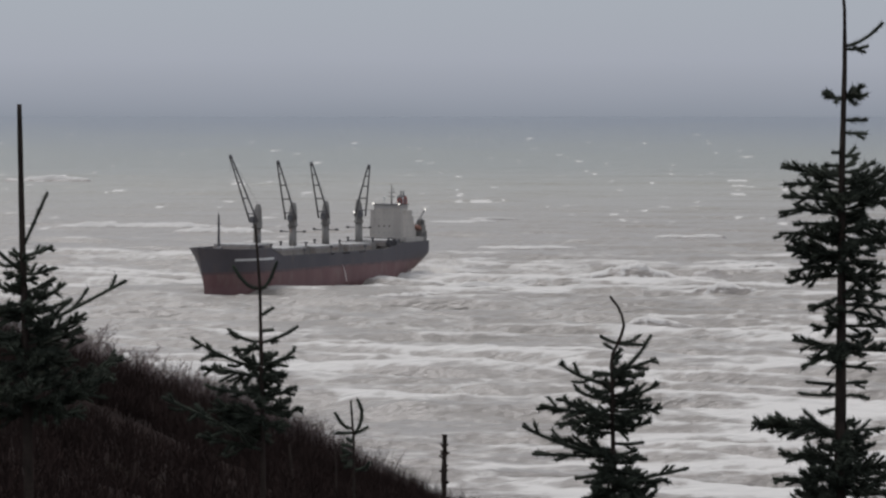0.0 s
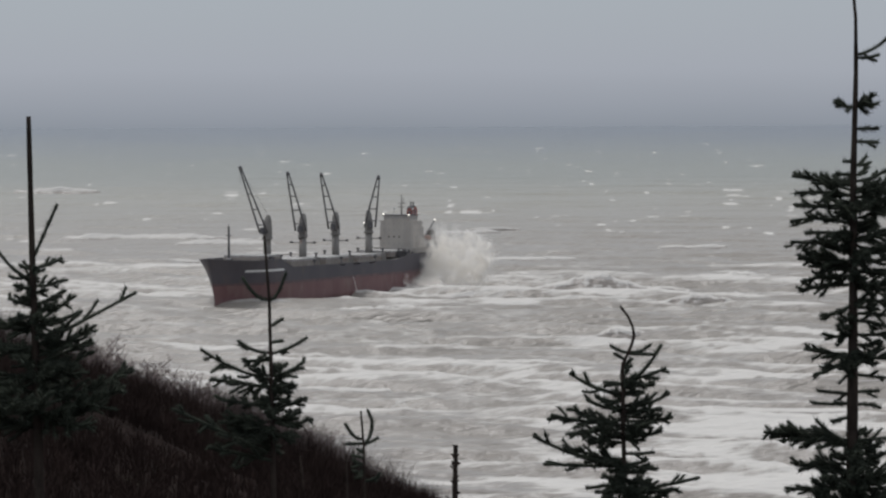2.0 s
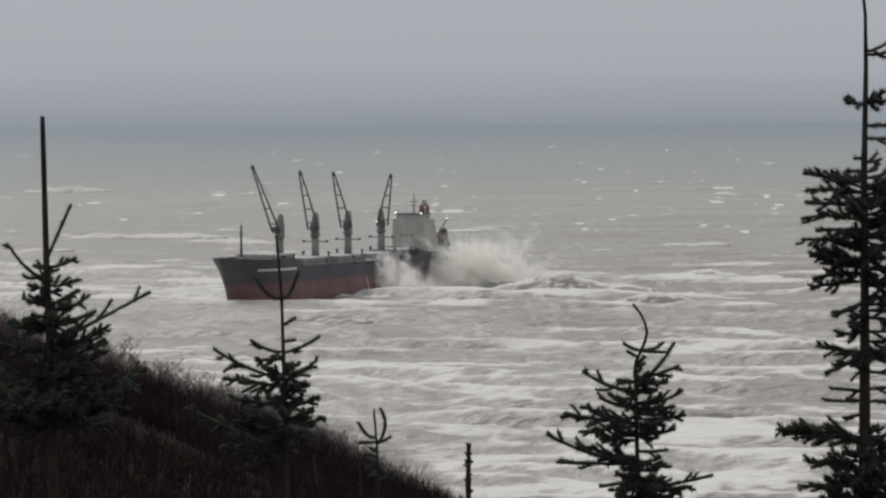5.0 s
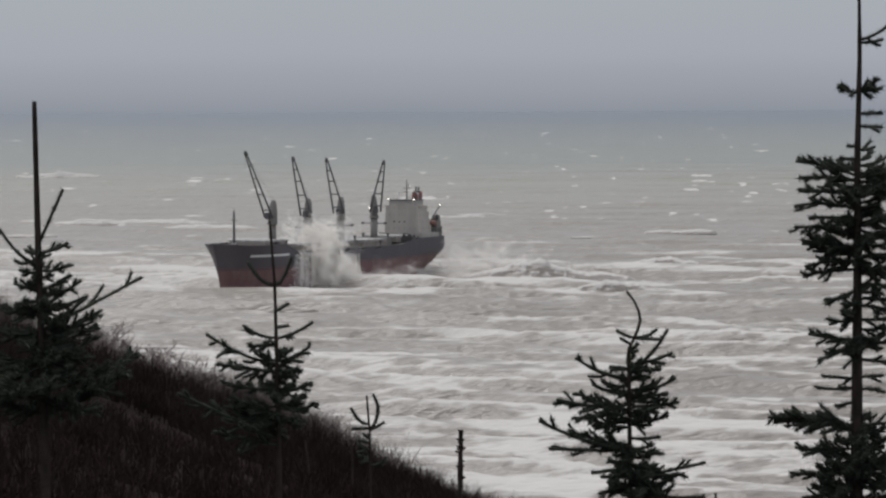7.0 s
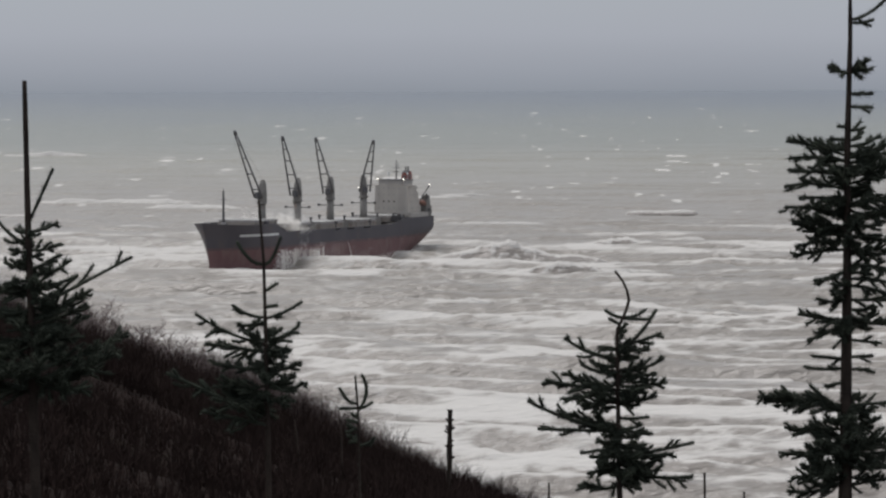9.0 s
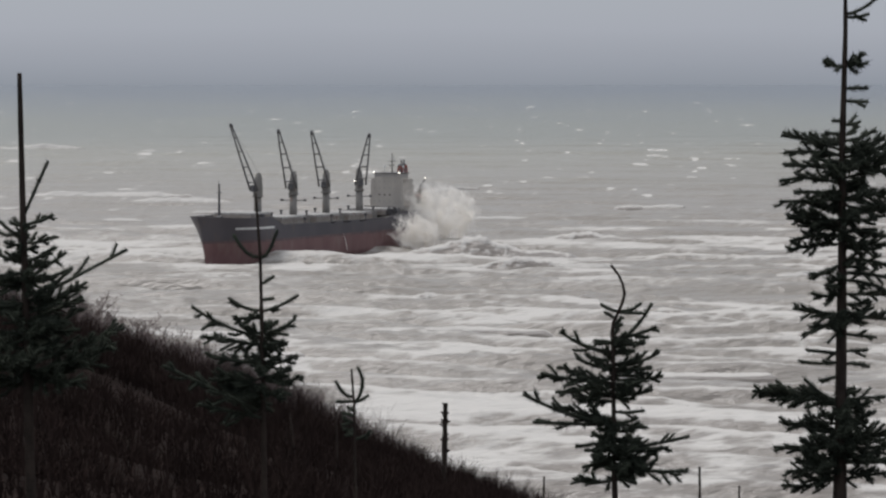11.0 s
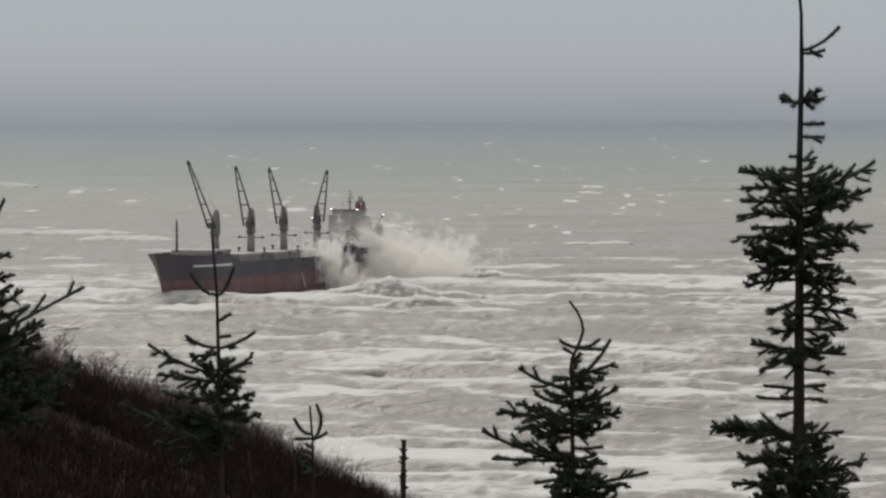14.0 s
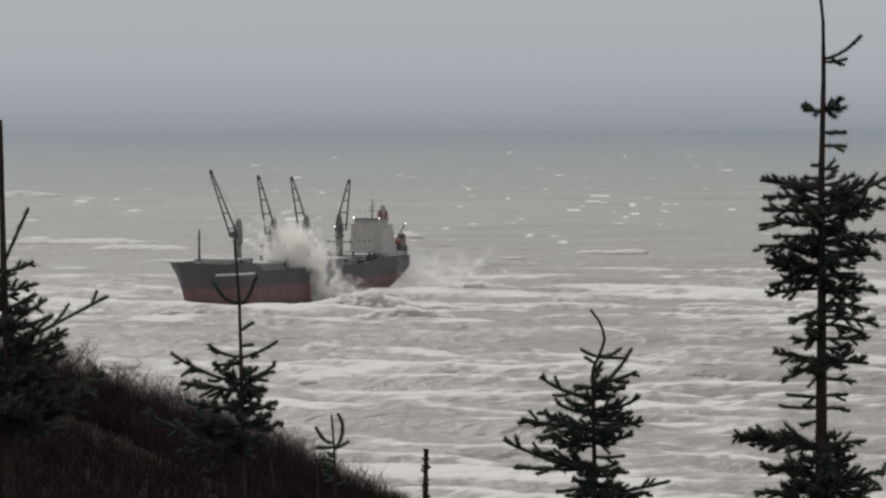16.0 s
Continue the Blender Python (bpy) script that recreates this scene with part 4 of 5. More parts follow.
def fence_stake(x, y, top, lean, thick, seed):
    """A dead, knotty stem standing out of the brush."""
    rnd = random.Random(seed)
    foot = float(ground_height(np.array([x]), np.array([y]))[0]) - 0.1
    ob = tagged(new("dead_stem"), "bare dark dead stem standing in the brush", "dead tree", "dead stems")
    ob.location = (x, y, foot)
    g = Geo()
    n = 14
    h = top - foot
    g.tube([(lean * (i / n) + rnd.uniform(-0.004, 0.004), 0, h * i / n) for i in range(n + 1)],
           [thick * (1 - 0.35 * i / n) * rnd.uniform(0.8, 1.2) for i in range(n + 1)], 7)
    part("stem", g, BARK, ob)
    for i in range(24):
        g = Geo()
        z = h * rnd.uniform(0.45, 0.99)
        a = rnd.uniform(0, 6.28)
        ln = thick * rnd.uniform(1.15, 1.7)
        g.tube([(lean * z / h, 0, z), (lean * z / h + ln * math.cos(a), ln * math.sin(a), z + ln * 0.6)], [thick * 0.4, thick * 0.25], 5)
        part("stub", g, BARK, ob)
    return ob


def build_brush(name, label, mat, seed, bands):
    """Leafless scrub and dead grass on the slope."""
    r = np.random.default_rng(seed)
    vs, fs = [], []
    spots = []
    for count, y0, y1, h0, h1 in bands:
        y = r.uniform(y0, y1, count)
        x = r.uniform(-0.175 * y - 1.5, 0.06 * y + 1.0)
        clump = fbm(TABLES[3], x / 1.6, y / 1.6, 3)
        keep = clump > 0.36
        hh = r.uniform(h0, h1, count) * (0.35 + 1.25 * clump)
        spots += list(zip(x[keep], y[keep], hh[keep]))
    sx, sy = np.array([s[0] for s in spots]), np.array([s[1] for s in spots])
    sz = ground_height(sx, sy)
    for (x, y, h), z in zip(spots, sz):
        for _ in range(4):
            a = r.uniform(0, 6.28)
            lean = r.uniform(0.05, 0.45) * h
            k = r.uniform(0.55, 1.0)
            ux, uy = math.cos(a), math.sin(a)
            w = r.uniform(0.005, 0.011) * (0.6 if y > 65 else 1.0)
            p0, p1 = (x, y, z - 0.05), (x + ux * lean * 0.35, y + uy * lean * 0.35, z + h * k * 0.6)
            p2 = (x + ux * lean, y + uy * lean, z + h * k)
            q = len(vs)
            vs += [(p0[0] - w, p0[1], p0[2]), (p0[0] + w, p0[1], p0[2]), (p1[0] + w * 0.7, p1[1], p1[2]), (p1[0] - w * 0.7, p1[1], p1[2]), p2]
            fs += [(q, q + 1, q + 2, q + 3), (q + 3, q + 2, q + 4)]
            for t in range(2):  # twigs
                s = r.uniform(0.35, 0.9)
                bx, by, bz = (p0[i] + (p2[i] - p0[i]) * s for i in range(3))
                q = len(vs)
                e = (bx + r.uniform(-0.16, 0.16) * h * 1.6, by + r.uniform(-0.1, 0.1), bz + r.uniform(0.05, 0.3) * h)
                vs += [(bx - w * 0.5, by, bz), (bx + w * 0.5, by, bz), e]
                fs.append((q, q + 1, q + 2))
    g = Geo()
    g.v, g.f, g.m = vs, fs, [0] * len(fs)
    tagged(part(name, g, mat), label, "scrub", kind="stuff")


build_brush("scrub", "leafless dark brown scrub covering the slope", BRUSH, 21,
            ((6500, 52, 71.5, 0.28, 0.75), (5200, 28, 55, 0.25, 0.6), (2000, 65, 72.5, 0.45, 1.0), (4200, 12, 30, 0.12, 0.3)))
build_brush("dead_grass", "thin bleached grass and twigs along the ridge", GRASS, 22, ((4200, 66, 72.5, 0.5, 1.15),))
for x, y, top, lean, thick in ((0.0, 45.0, 55.05, 0.03, 0.052), (-1.65, 45.0, 54.9, -0.03, 0.02), (-4.9, 45.0, 54.6, 0.0, 0.022), (-2.3, 45.0, 54.9, -0.1, 0.025),
                               (4.0, 45.0, 54.05, 0.0, 0.025), (4.6, 45.0, 53.75, 0.02, 0.02), (1.55, 45.0, 53.9, 0.02, 0.02)):
    fence_stake(x, y, top, lean, thick, int(x * 100) + 700)


def bare_shrub(x, y, size, seed):
    """A leafless bush: stems that fork twice, fanning from one root."""
    rnd = random.Random(seed)
    foot = float(ground_height(np.array([x]), np.array([y]))[0]) - 0.06
    bush = tagged(new("bare_shrub"), "leafless grey-brown shrub on the crest of the slope", "shrub", "bare shrubs on the ridge")
    bush.location = (x, y, foot)
    for _ in range(rnd.randint(7, 10)):
        g = Geo()
        way = Vector((rnd.gauss(0, 0.55), rnd.gauss(0, 0.45), 1.0)).normalized()
        tip = way * size * rnd.uniform(0.65, 1.1)
        bend = Vector((rnd.uniform(-0.08, 0.08), 0, 0.05)) * size
        stem = [tip * k + bend * (4 * k * (1 - k)) for k in (0, 0.25, 0.5, 0.75, 1)]
        g.tube(stem, [0.011, 0.009, 0.007, 0.0055, 0.003], 4, 0, False)
        for _ in range(11):
            k = rnd.uniform(0.3, 0.95)
            a = stem[int(k * 4)].lerp(stem[min(int(k * 4) + 1, 4)], k * 4 - int(k * 4))
            b = a + (way * rnd.uniform(0.4, 1.0) + Vector((rnd.gauss(0, 0.6), rnd.gauss(0, 0.5), 0.1))) * size * 0.28 * rnd.uniform(0.5, 1.1)
            g.tube([a, a.lerp(b, 0.5) + Vector((0, 0, 0.01)), b], [0.006, 0.005, 0.003], 3, 0, False)
            for _ in range(3):
                p = a.lerp(b, rnd.uniform(0.3, 1.0))
                g.tube([p, p + Vector((rnd.gauss(0, 0.5), rnd.gauss(0, 0.4), rnd.uniform(0.2, 1.0))) * size * 0.11], [0.0045, 0.0025], 3, 0, False)
        part("stem", g, TWIGS, bush)
    return bush


shrub_dice = random.Random(61)
for i in range(46):
    k = i / 45
    bare_shrub(-8.6 + 12.2 * k + shrub_dice.uniform(-0.15, 0.15), shrub_dice.uniform(66.5, 71.5), (0.95 - 0.35 * k) * shrub_dice.uniform(0.7, 1.25), 500 + i)


# ---- breaking waves on the bar and around the hull ----
def breaker(x, y, length, height, turn, seed, width=9.0, peak=0.0):
    """A long foaming wave crest, steep on the landward side."""
    r = np.random.default_rng(seed)
    table = lattice(r, 32)
    u = np.linspace(-0.5, 0.5, max(40, int(length / 0.8)))
    v = np.linspace(-1, 1, 26)
    uu, vv = np.meshgrid(u, v)
    taper = np.clip(1 - np.abs(uu * 2) ** 3, 0, 1)
    taper = taper * (1 - peak * np.abs(uu * 2) ** 0.8)
    along = 0.35 + 0.95 * fbm(table, uu * length / 14, uu * 0 + 3, 3)
    swing = (fbm(table, uu * length / 30 + 7, uu * 0, 3) - 0.5) * 16 * min(1, length / 60)
    prof = np.exp(-((vv + 0.15) / np.where(vv < -0.15, 0.30, 0.52)) ** 2)
    zz = height * taper * along * prof + (fbm(table, uu * length / 3, vv * width / 3, 3) - 0.5) * 0.7 * taper * prof - 0.5 - 4.5 * np.clip(np.maximum(np.abs(vv), np.abs(2 * uu)) - 0.75, 0, 1) * 4
    foam = smooth_step(0.2, 0.75, prof * taper * (0.45 + 0.9 * fbm(table, uu * length / 5, vv * 4 + 9, 4)) + np.where(vv < 0, 0.16 + 0.10 * peak, -0.05)) * taper
    if peak:  # a brown face veined with foam under a torn white lip
        vein = fbm(table, uu * length / 7 + 3, vv * 3.5 + 2, 4)
        lip = smooth_step(0.72, 1.0, prof) * smooth_step(0.28, 0.52, fbm(table, uu * length / 5, vv * 2 + 9, 3)) * 0.95
        foam = taper ** 0.5 * (lip + np.clip(1 - np.abs(vein - 0.5) * 10, 0, 1) * 0.85 * prof ** 0.35)
        zz += taper * prof ** 0.5 * (np.clip(1 - np.abs(vein - 0.5) * 6, 0, 1) - 0.4) * 1.1
    ob = grid_mesh("breaking_wave", uu * length, vv * width + swing, zz, SEA, np.clip(1.4 * foam, 0, 1))
    tagged(ob, "foaming crest of a breaking storm wave", "wave", "breakers on the bar")
    ob.location = (x, y, 0.0)
    ob.rotation_euler = (0, 0, radians(turn))
    return ob


def scattered(i):
    """A smaller crest somewhere on the shoals."""
    r = random.Random(300 + i)
    y = 960 * (1.9 ** r.random())
    x = r.uniform(-0.15, 0.16) * y
    if abs(x - (-86.5 + 0.577 * (y - 1000))) < 45 and y < 1160:
        x += 110
    return (x, y, r.uniform(18, 58), r.uniform(1.0, 1.9), r.uniform(-6, 7), 40 + i, (-2.2, -2.4), r.uniform(4.5, 8.0))


# place, length, height, turn, seed, drift in metres a second
BREAKERS = [(breaker(*b[:6], *b[7:]), b) for b in (
    (-385.0, 2830.0, 105.0, 5.5, -2.0, 1, (-0.6, -0.8), 16.0),
    (-172.0, 1640.0, 120.0, 4.2, 3.0, 2, (-1.5, -1.0), 14.0),
    (-118.0, 1560.0, 70.0, 3.2, -4.0, 3, (-2.0, -1.2), 12.0),
    (106.0, 1150.0, 76.0, 2.2, 4.0, 4, (-2.2, -1.6)),
    (62.0, 1120.0, 44.0, 2.8, -8.0, 5, (-2.6, -1.8)),
    (24.0, 1065.0, 62.0, 2.4, 6.0, 6, (-3.0, -2.0)),
    (-12.0, 1030.0, 58.0, 1.0, -4.0, 7, (-2.6, -1.6)),
    (-40.0, 990.0, 70.0, 0.9, 5.0, 8, (-2.0, -1.2)),
    (88.0, 950.0, 60.0, 1.6, 3.0, 9, (-3.0, -2.0)),
    (40.0, 1380.0, 60.0, 2.2, -3.0, 10, (-2.0, -1.5)),
    (-170.0, 1130.0, 70.0, 1.8, 3.0, 11, (-1.6, -1.0)),
    (128.0, 1500.0, 46.0, 2.0, 2.0, 12, (-2.0, -1.5)),
    (30.0, 760.0, 60.0, 1.3, -5.0, 13, (-2.4, -1.8)),
    (-30.0, 690.0, 50.0, 1.2, 6.0, 14, (-2.0, -1.6)),
    (75.0, 640.0, 46.0, 1.2, 3.0, 15, (-2.0, -1.4)),
    (10.0, 1720.0, 56.0, 2.2, 3.0, 16, (-2.0, -1.0)),
    (52.0, 1046.0, 118.0, 2.3, 3.0, 31, (-3.4, -1.5), 8.0),
    (64.0, 1016.0, 104.0, 1.9, -3.0, 32, (-3.4, -1.5), 7.0),
    *(scattered(i) for i in range(22)),
)]


# swells that steepen and run along the port side: (seconds, x, y) and size
ROLLERS = [(breaker(0, 0, length, height, turn, seed, width, 0.75), turn, keys) for length, height, turn, seed, width, keys in (
    (60.0, 2.0, 6.0, 81, 17.0, ((0, -10, 1008), (3.5, -30, 985), (7, -48, 960), (11, -66, 935), (16, -88, 905))),
    (90.0, 7.4, -4.0, 82, 22.0, ((0, 73, 1092), (1.5, 60, 1092), (3.5, 44, 1090), (7, 30, 1082), (11, 13, 1058), (13, 2, 1042), (16, -18, 1008))),
    (84.0, 7.2, 5.0, 83, 21.0, ((0, 130, 1150), (7, 84, 1145), (11, 58, 1140), (14.5, 33, 1120), (16, 22, 1110))),
    (50.0, 5.0, -6.0, 84, 14.0, ((0, 96, 1010), (4, 70, 1000), (8, 44, 990), (12, 18, 975), (16, -8, 960))),
    (40.0, 3.6, 7.0, 85, 11.0, ((0, 60, 860), (4, 36, 850), (8, 12, 838), (12, -10, 826), (16, -30, 815))),
    (46.0, 3.8, -5.0, 86, 12.0, ((0, 150, 930), (4, 124, 922), (8, 98, 912), (12, 72, 902), (16, 46, 892))),
)]


# ---- spray thrown up where the swell strikes the hull ----
def spray_mesh(seed, flakes, jets, drop=1.0, lean=0.0):
    """A burst of white water about one metre in radius: jets of drops that leap from a common foot, arch over and spread to mist."""
    r = np.random.default_rng(seed)
    foot = np.stack([r.uniform(-0.55, 0.55, jets), r.uniform(-0.4, 0.4, jets), np.full(jets, -0.75)], 1)
    side = r.normal(0, 1, (jets, 2)) * (0.33, 0.26)
    rise = r.uniform(1.1, 2.7, jets) * np.exp(-0.5 * side[:, 0] ** 2)
    go = np.stack([foot[:, 0] * 0.5 + side[:, 0] + lean, side[:, 1], rise], 1)
    k = r.integers(0, jets, flakes)
    f = r.random(flakes) ** 0.8
    head = r.random(flakes) < 0.42  # drops bunched into billows at the head of each jet
    f[head] = r.choice((0.55, 0.78, 1.0), head.sum())
    p = foot[k] + go[k] * f[:, None]
    p[:, 2] -= 0.85 * f * f
    spread = r.normal(0, 1, (flakes, 3))
    ball = spread / np.linalg.norm(spread, axis=1)[:, None] * (r.random((flakes, 1)) ** 0.4)
    p += np.where(head[:, None], ball * (0.10 + 0.11 * r.random(jets)[k])[:, None], spread * (0.032 + 0.075 * f * r.uniform(0.5, 1.5, jets)[k])[:, None])
    knot = np.sin(p[:, 0] * 9 + 3 * p[:, 2] + seed) * np.sin(p[:, 2] * 8 - 2 * p[:, 0]) * 0.05  # billows
    p[:, 0] += knot
    p[:, 2] += knot
    loose = r.random(flakes) < 0.05
    p[loose] += r.normal(0, 0.14, (loose.sum(), 3))
    size = r.uniform(0.010, 0.030, flakes) * drop * (1.2 - 0.6 * f)
    size[loose] *= 0.6
    tri = r.normal(0, 1, (flakes, 3, 3))
    tri = tri / np.linalg.norm(tri, axis=2)[:, :, None] * size[:, None, None]
    v = (p[:, None, :] + tri).reshape(-1, 3)
    g = Geo()
    g.v = [tuple(q) for q in v.tolist()]
    g.f = [(3 * i, 3 * i + 1, 3 * i + 2) for i in range(flakes)]
    g.m = [0] * flakes
    return g


SPRAY_SHAPES = []
for dense, many, drop, lean in ((72000, 44, 0.92, 0.2), (64000, 36, 0.92, 0.0), (46000, 40, 0.76, 0.15), (72000, 40, 0.42, 0.3)):
    SPRAY_SHAPES.append(spray_mesh(dense, dense, many, drop, lean))


def curtain_mesh(seed, streams, each):
    """Water pouring off a deck edge: thin falling streams, one metre high and wide before scaling."""
    r = np.random.default_rng(seed)
    n = streams * each
    k = np.repeat(np.arange(streams), each)
    at, thick = r.uniform(-1, 1, streams), np.where(r.random(streams) < 0.6, r.uniform(0.004, 0.012, streams), r.uniform(0.06, 0.13, streams))
    drop, start = r.uniform(0.8, 1.9, streams), r.uniform(0.75, 1.0, streams)
    f = r.random(n)
    p = np.stack([0.25 * r.normal(0, 1, n) * (0.3 + f), at[k] + r.normal(0, 1, n) * thick[k] * (0.5 + 1.6 * f), start[k] - drop[k] * f], 1)
    tri = r.normal(0, 1, (n, 3, 3)) * (0.16, 0.0075, 0.024)
    v = (p[:, None, :] + tri).reshape(-1, 3)
    g = Geo()
    g.v = [tuple(q) for q in v.tolist()]
    g.f = [(3 * i, 3 * i + 1, 3 * i + 2) for i in range(n)]
    g.m = [0] * n
    return g


SPRAY_SHAPES.append(curtain_mesh(77, 40, 330))
SPRAY_SHAPES.append(spray_mesh(91, 32000, 40, 0.42))
SPRAY_DATA = {}


def spray(shape, size, label):
    """shape: 0 and 1 thick white water, 2 thinner, 3 a veil of drops, 4 falling streams, 5 a faint veil."""
    if shape not in SPRAY_DATA:
        ob = part("sea_spray", SPRAY_SHAPES[shape], MIST)
        SPRAY_DATA[shape] = ob.data
    else:
        ob = new("sea_spray", SPRAY_DATA[shape])
    ob.scale = size
    return tagged(ob, label, "spray", "spray bursts at the hull", "stuff")


def along_hull(s, off=14.0):
    """World place beside the port side, s metres from the stem."""
    a = radians(30)
    return -86.5 + s * math.sin(a) + off * math.cos(a), 1000.0 + s * math.cos(a) - off * math.sin(a)


BIG = "white burst of spray thrown up at the stern"
SIDE = "white plume of spray running along the hull"
SPRAY = []


def burst(shape, x, y, t0, rise, hang, fall, top, size, drift=(-2.0, -0.5)):
    """Water that leaps from the sea at t0 and drops back into it; top: height of its heart."""
    size, top = tuple(1.28 * v for v in size), top * 1.12 + 1.0
    ob = spray(shape, size, BIG)
    low = -size[2] * 1.6 - 3
    keys = [(0.0, x, y, low)]
    for t, z in ((t0, low), (t0 + rise * 0.45, low + (top - low) * 0.75), (t0 + rise, top), (t0 + rise + hang, top * 0.92),
                 (t0 + rise + hang + fall * 0.6, low + (top - low) * 0.55), (t0 + rise + hang + fall, low)):
        keys.append((t, x + drift[0] * (t - t0), y + drift[1] * (t - t0), z))
    SPRAY.append((ob, keys))


# the first sea strikes the stern at about 1 s, the second at about 10 s
burst(0, -2.0, 1112.0, 0.45, 1.2, 1.2, 1.7, 6.5, (8.5, 6.0, 9.0), (-1.5, -1.0))
burst(1, 5.0, 1118.0, 0.75, 1.5, 1.0, 2.0, 6.5, (9.0, 6.0, 10.0), (-0.4, -1.0))
burst(2, 13.0, 1122.0, 1.6, 1.5, 1.0, 2.2, 3.5, (9.0, 6.0, 8.0), (1.0, -0.5))
burst(2, -9.0, 1104.0, 1.9, 1.2, 0.9, 2.0, 13.0, (11.0, 4.0, 9.0), (-1.5, -0.5))
burst(1, -2.0, 1108.0, 1.7, 1.3, 1.1, 2.0, 10.5, (11.5, 5.0, 10.5), (-0.8, -0.5))
burst(0, 6.0, 1112.0, 2.0, 1.3, 1.1, 1.9, 7.0, (10.0, 5.0, 9.0), (0.5, -0.5))
burst(3, 8.0, 1112.0, 2.2, 1.3, 2.0, 2.8, 7.0, (15.0, 7.0, 11.0), (0.4, -0.5))
burst(0, -6.0, 1110.0, 9.6, 1.2, 0.9, 2.6, 7.0, (8.5, 6.0, 9.5), (-1.2, -0.5))
burst(1, 2.0, 1116.0, 9.9, 1.2, 1.6, 1.6, 7.5, (8.5, 6.0, 9.5), (0.0, -0.5))
burst(0, 2.0, 1114.0, 10.7, 1.4, 1.1, 1.3, 9.0, (12.0, 6.0, 11.5), (0.4, -0.5))
burst(1, -14.0, 1102.0, 11.0, 1.2, 1.1, 1.2, 11.0, (11.5, 4.5, 10.0), (-1.0, -0.5))
burst(0, -5.0, 1108.0, 11.2, 1.2, 1.0, 1.2, 12.0, (12.0, 5.0, 9.5), (-0.5, -0.5))
burst(2, 11.0, 1122.0, 11.0, 1.6, 1.4, 1.8, 4.0, (11.0, 6.0, 9.0), (1.0, -0.5))
burst(3, 9.0, 1118.0, 11.6, 1.3, 1.4, 2.0, 6.5, (18.0, 7.0, 12.0), (0.4, -0.5))
burst(2, -9.0, 1104.0, 11.6, 1.3, 1.0, 1.6, 13.0, (13.0, 4.5, 9.0), (-1.5, -0.5))

burst(5, -4.0, 1112.0, 12.8, 1.2, 1.8, 3.0, 6.0, (10.0, 5.0, 9.0), (0.6, -0.5))
burst(5, 6.0, 1114.0, 3.0, 1.2, 1.2, 2.6, 7.0, (12.0, 5.0, 9.0), (0.6, -0.5))
burst(2, 2.0, 1112.0, 12.3, 1.2, 0.8, 1.5, 5.0, (12.0, 5.0, 9.0), (0.5, -0.5))


burst(3, 4.0, 1114.0, 4.4, 1.0, 1.8, 2.6, 3.0, (13.0, 6.0, 6.5), (0.3, -0.5))
burst(3, 6.0, 1116.0, 13.6, 0.9, 2.4, 2.0, 4.0, (15.0, 6.0, 8.0), (0.4, -0.5))


def runner(shape, keys, size):
    """A plume that runs along the port side with the wave."""
    size = tuple(1.2 * v for v in size)
    ob = spray(shape, size, SIDE)
    SPRAY.append((ob, [(t, *along_hull(s, off), z) for t, s, off, z in keys]))


runner(0, ((0, 140, 16, -18), (1.3, 138, 16, -16), (2.1, 130, 15.5, 3), (3.0, 122, 15, 4), (4.0, 108, 15, -5), (5.2, 84, 15, 4), (6.2, 63, 15, 6),
           (6.9, 52, 14.5, 5.5), (7.5, 47, 14, -1), (8.3, 43, 14, -13), (9.6, 42, 15, -18), (16, 42, 15, -18)), (7.5, 4.5, 9.0))
runner(1, ((0, 134, 16, -18), (1.6, 134, 16, -16), (2.6, 127, 15.5, 1), (4.0, 113, 15, -3), (5.2, 92, 15, 2), (6.2, 72, 14.5, 4), (6.8, 64, 14, 2),
           (7.4, 60, 14, -6), (8.2, 56, 14, -15), (9.6, 54, 15, -18), (16, 54, 15, -18)), (6.5, 4.5, 8.0))
runner(2, ((0, 80, 13, -20), (5.0, 80, 13, -20), (6.1, 66, 9, 14), (6.6, 60, 8, 16.0), (7.1, 54, 7, 14.5), (7.8, 48, 4, 13.2), (8.8, 42, 2, 10), (9.8, 38, 2, -4), (10.6, 40, 4, -20), (16, 40, 4, -20)),
       (10.5, 6.0, 7.5))
runner(0, ((0, 140, 16, -18), (9.7, 134, 16, -16), (10.6, 118, 21, 0.0), (11.2, 115, 21, 1.0), (12.2, 111, 19, 0.5), (13.2, 105, 16, 3), (13.8, 100, 15, 5), (14.5, 88, 15, 7), (15.2, 79, 14.5, 8),
           (16, 72, 14.5, 6)), (6.0, 4.5, 10.0))
runner(1, ((0, 120, 13, -20), (13.0, 104, 13, -18), (14.0, 90, 11, 8), (14.6, 82, 9, 14), (15.2, 74, 8, 18), (16, 62, 6, 18.5)), (9.5, 6.0, 8.0))
runner(0, ((0, 120, 13, -20), (13.6, 96, 13, -18), (14.4, 84, 11, 6), (15.2, 75, 10, 14.5), (16, 66, 9, 16)), (7.5, 5.0, 7.5))
runner(2, ((0, 130, 16, -18), (11.0, 128, 16, -14), (12.0, 118, 15.5, 0), (13.4, 104, 16, 0), (14.4, 92, 16, 0), (15.2, 84, 16, 0), (16, 74, 16, 0)), (10.0, 6.0, 6.5))


def cascade(keys, size):
    """Water that pours back over the deck edge and down the port side."""
    ob = spray(4, size, "white water pouring down the side of the hull")
    ob["turn"] = -30.0
    SPRAY.append((ob, [(t, *along_hull(s, off), z) for t, s, off, z in keys]))


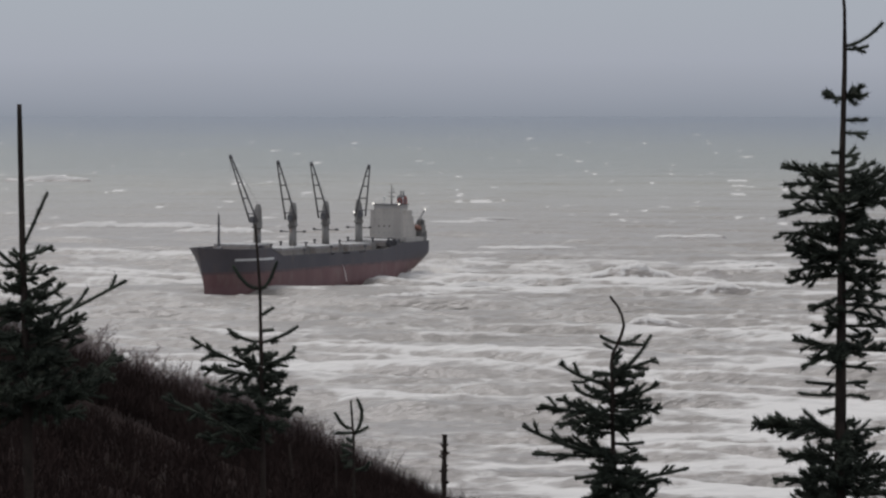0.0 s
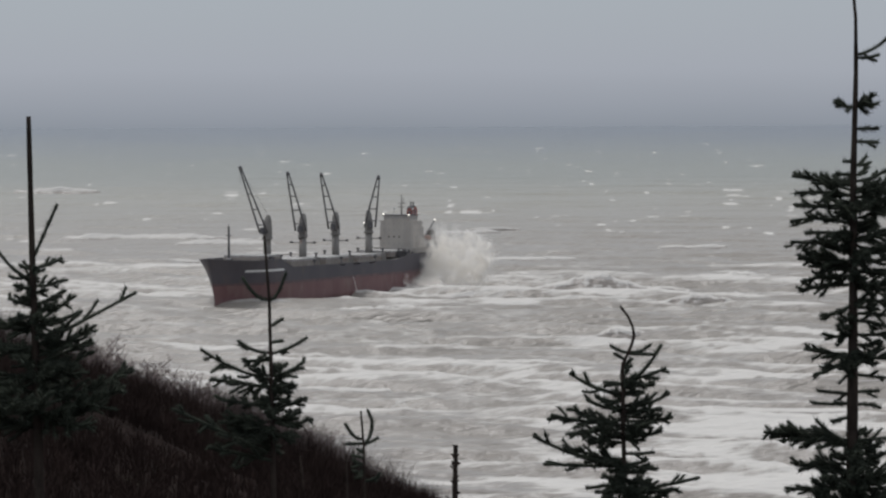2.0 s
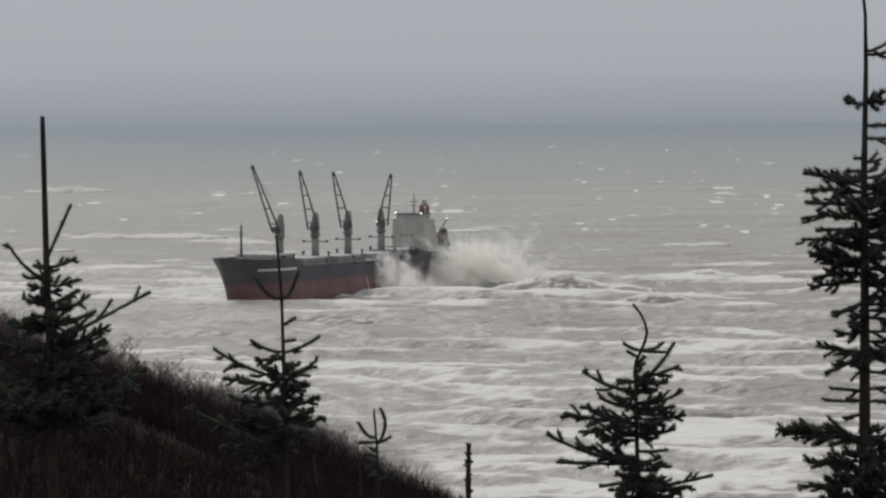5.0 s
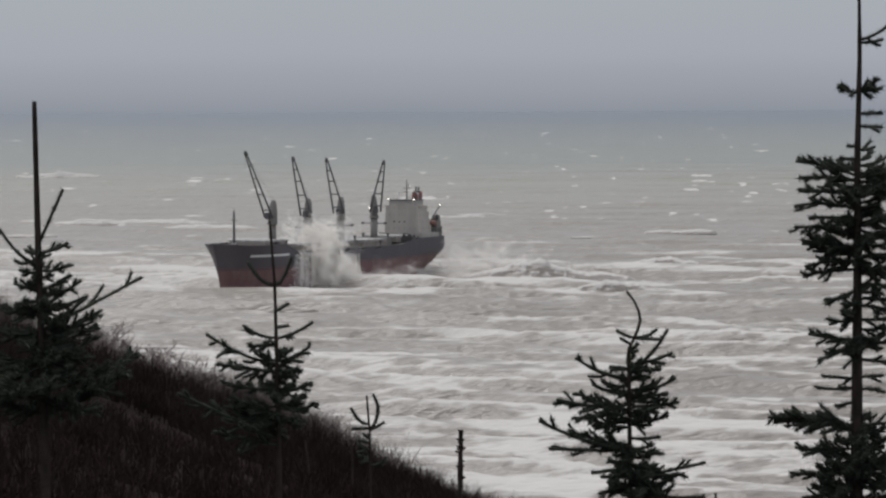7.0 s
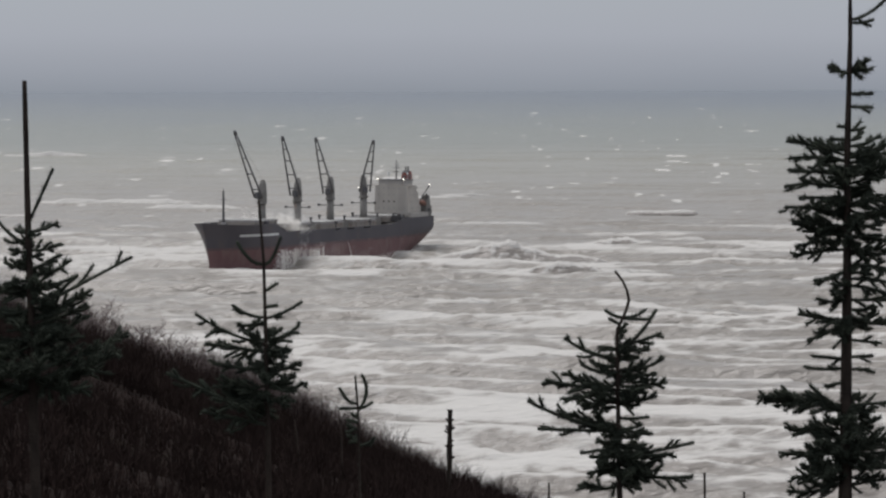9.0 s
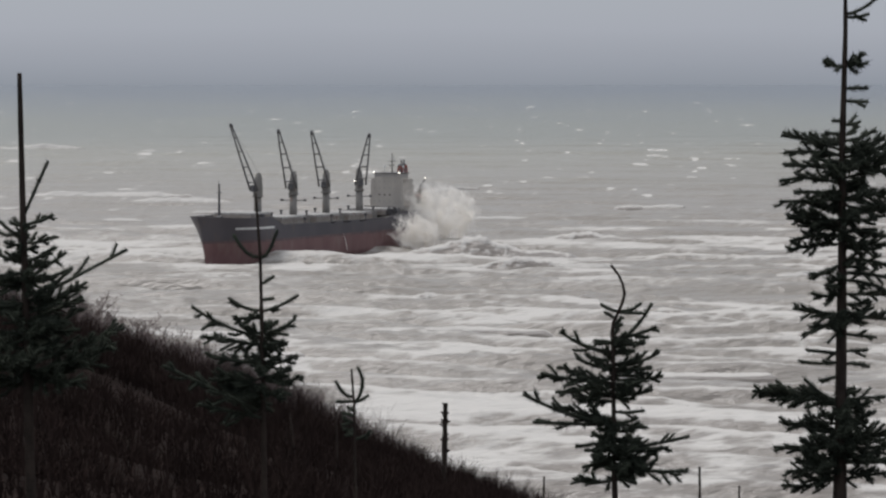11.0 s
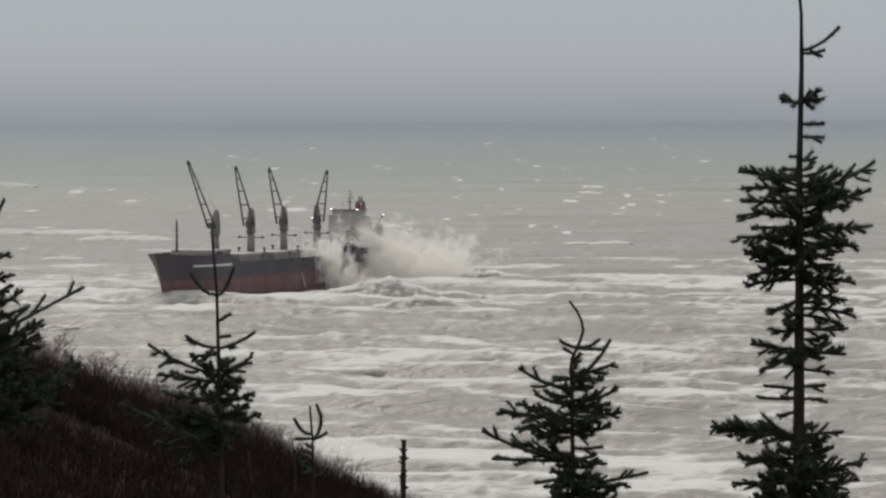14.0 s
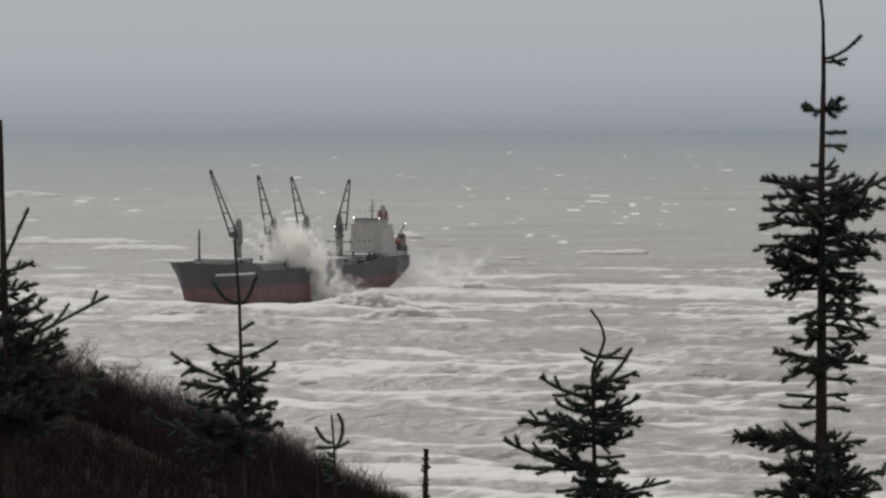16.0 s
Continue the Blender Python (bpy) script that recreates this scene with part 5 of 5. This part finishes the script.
cascade(((0, 54, 8.0, 1.0), (6.3, 54, 8.0, 1.0), (6.8, 52, 12.9, 2.2), (7.3, 50, 13.1, 2.0), (8.2, 47, 13.1, 1.0), (8.9, 46, 13.0, -3.0), (9.8, 52, 13.0, -14.0), (16, 52, 13.0, -14.0)), (0.9, 15.0, 9.0))
cascade(((0, 74, 8.0, 1.0), (5.5, 74, 8.0, 1.0), (6.1, 73, 12.9, 1.5), (7.0, 70, 13.1, 0.5), (8.0, 65, 13.1, -1.0), (8.6, 64, 13.0, -5.0), (9.3, 70, 13.0, -14.0), (16, 70, 13.0, -14.0)), (0.9, 8.0, 8.5))
runner(1, ((0, 78, 10, -24), (5.2, 78, 10, -24), (6.2, 66, 8, 11), (6.8, 60, 6, 14), (7.6, 54, 4, 13), (8.4, 49, 3, 11.5), (9.4, 44, 3, 4), (10.4, 42, 4, -24), (16, 42, 4, -24)),
       (8.0, 5.0, 6.0))
runner(5, ((0, 70, 15, -22), (5.6, 66, 14.5, -20), (6.4, 58, 14.2, 5), (7.2, 52, 14.2, 6), (8.2, 47, 14, 5.5), (8.9, 45, 14, 1), (9.8, 44, 14, -20), (16, 44, 14, -20)), (9.0, 2.0, 8.0))
runner(5, ((0, 100, 17, -12), (3.5, 110, 17, -12), (4.6, 100, 17, -1), (6.0, 92, 17, 0.5), (8.0, 84, 17, 0.5), (8.9, 80, 17, -2), (9.8, 78, 17, -12), (16, 78, 17, -12)), (15.0, 4.0, 5.0))
runner(2, ((0, 128, 18, -2.5), (0.6, 126, 18, -0.5), (1.3, 123, 18, 0.5), (2.4, 114, 18, -0.5), (3.6, 104, 18, -9), (5, 100, 18, -14), (16, 100, 18, -14)), (7.0, 5.0, 3.6))
runner(5, ((0, 126, 15.5, -14), (2.6, 126, 15.5, -14), (3.4, 118, 15.5, 3), (4.2, 110, 15.5, 3), (5.2, 96, 15.5, 2), (6.4, 86, 15.5, -14), (16, 86, 15.5, -14)), (9.0, 3.0, 7.0))
runner(1, ((0, 130, 22, -16), (10.0, 126, 22, -14), (10.8, 116, 22, 2.5), (11.6, 112, 22, 4), (12.6, 106, 20, 2), (13.6, 102, 20, -14), (16, 102, 20, -14)), (7.5, 5.0, 6.0))
runner(2, ((0, 145, 13, -1.5), (0.6, 145, 13, 0.5), (1.4, 143, 14, 1.5), (2.4, 138, 15, -2), (3.4, 132, 16, -14), (16, 132, 16, -14)), (6.0, 5.0, 5.0))
runner(5, ((0, 147, 12, 1.0), (0.8, 147, 12, 2.5), (2.0, 144, 13, 2.5), (3.4, 140, 14, -14), (16, 140, 14, -14)), (9.0, 5.0, 6.5))
runner(5, ((0, 138, 16, -16), (0.4, 137, 16, -4), (1.2, 132, 16, 2.0), (2.4, 124, 16, 2.0), (4.0, 112, 16, 0), (5.2, 104, 16, -14), (16, 104, 16, -14)), (11.0, 4.0, 7.0))
runner(2, ((0, 134, 18, -14), (1.0, 134, 18, -9), (1.8, 128, 18, -1), (3.0, 116, 18, 0), (4.2, 100, 18, 0), (5.5, 82, 18, -1), (7.0, 70, 18, -3), (8.2, 64, 18, -14), (16, 64, 18, -14)), (11.0, 6.0, 5.0))


# ---- everything that moves ----
def motions():
    walk(sea, [(t, pose(SWELL[0] * t, SWELL[1] * t, 0)) for t in (0, 4, 8, 12, 16)])
    for ob, (x, y, _, _, turn, _, drift, *_) in BREAKERS:
        walk(ob, [(t, pose(x + drift[0] * t, y + drift[1] * t, -2.3 + 0.25 * math.sin(0.7 * t + x), 0, 0, turn)) for t in (0, 4, 8, 12, 16)])
    for ob, turn, keys in ROLLERS:
        walk(ob, [(t, pose(x, y, -2.2, 0, 0, turn)) for t, x, y in keys])
    for i, (ob, keys) in enumerate(SPRAY):
        turn, swing, rows = (-30.0, 0.0, []) if "turn" in ob else (0.0, 3.0, [])
        for (t, *p), (t1, *p1) in zip(keys, keys[1:] + [(99.0, *keys[-1][1:])]):
            if t < 16:
                rows.append((t, pose(*p, 0, 0, turn + swing * math.sin(t + i))))
            if t <= 16 < t1:
                k = (16 - t) / (t1 - t)
                rows.append((16, pose(*(a + (b - a) * k for a, b in zip(p, p1)), 0, 0, turn + swing * math.sin(16 + i))))
        walk(ob, rows)
    for i, tree in enumerate(TREES):
        x, y, z = tree.location
        rows = []
        for k in range(17):
            a = 0.09 * math.sin(1.7 * k + i) + 0.06 * math.sin(2.9 * k + 2 * i)
            rows.append((k, pose(x, y, z, 0.1 * math.sin(1.3 * k + i), a, 0)))
        walk(tree, rows)


motions()
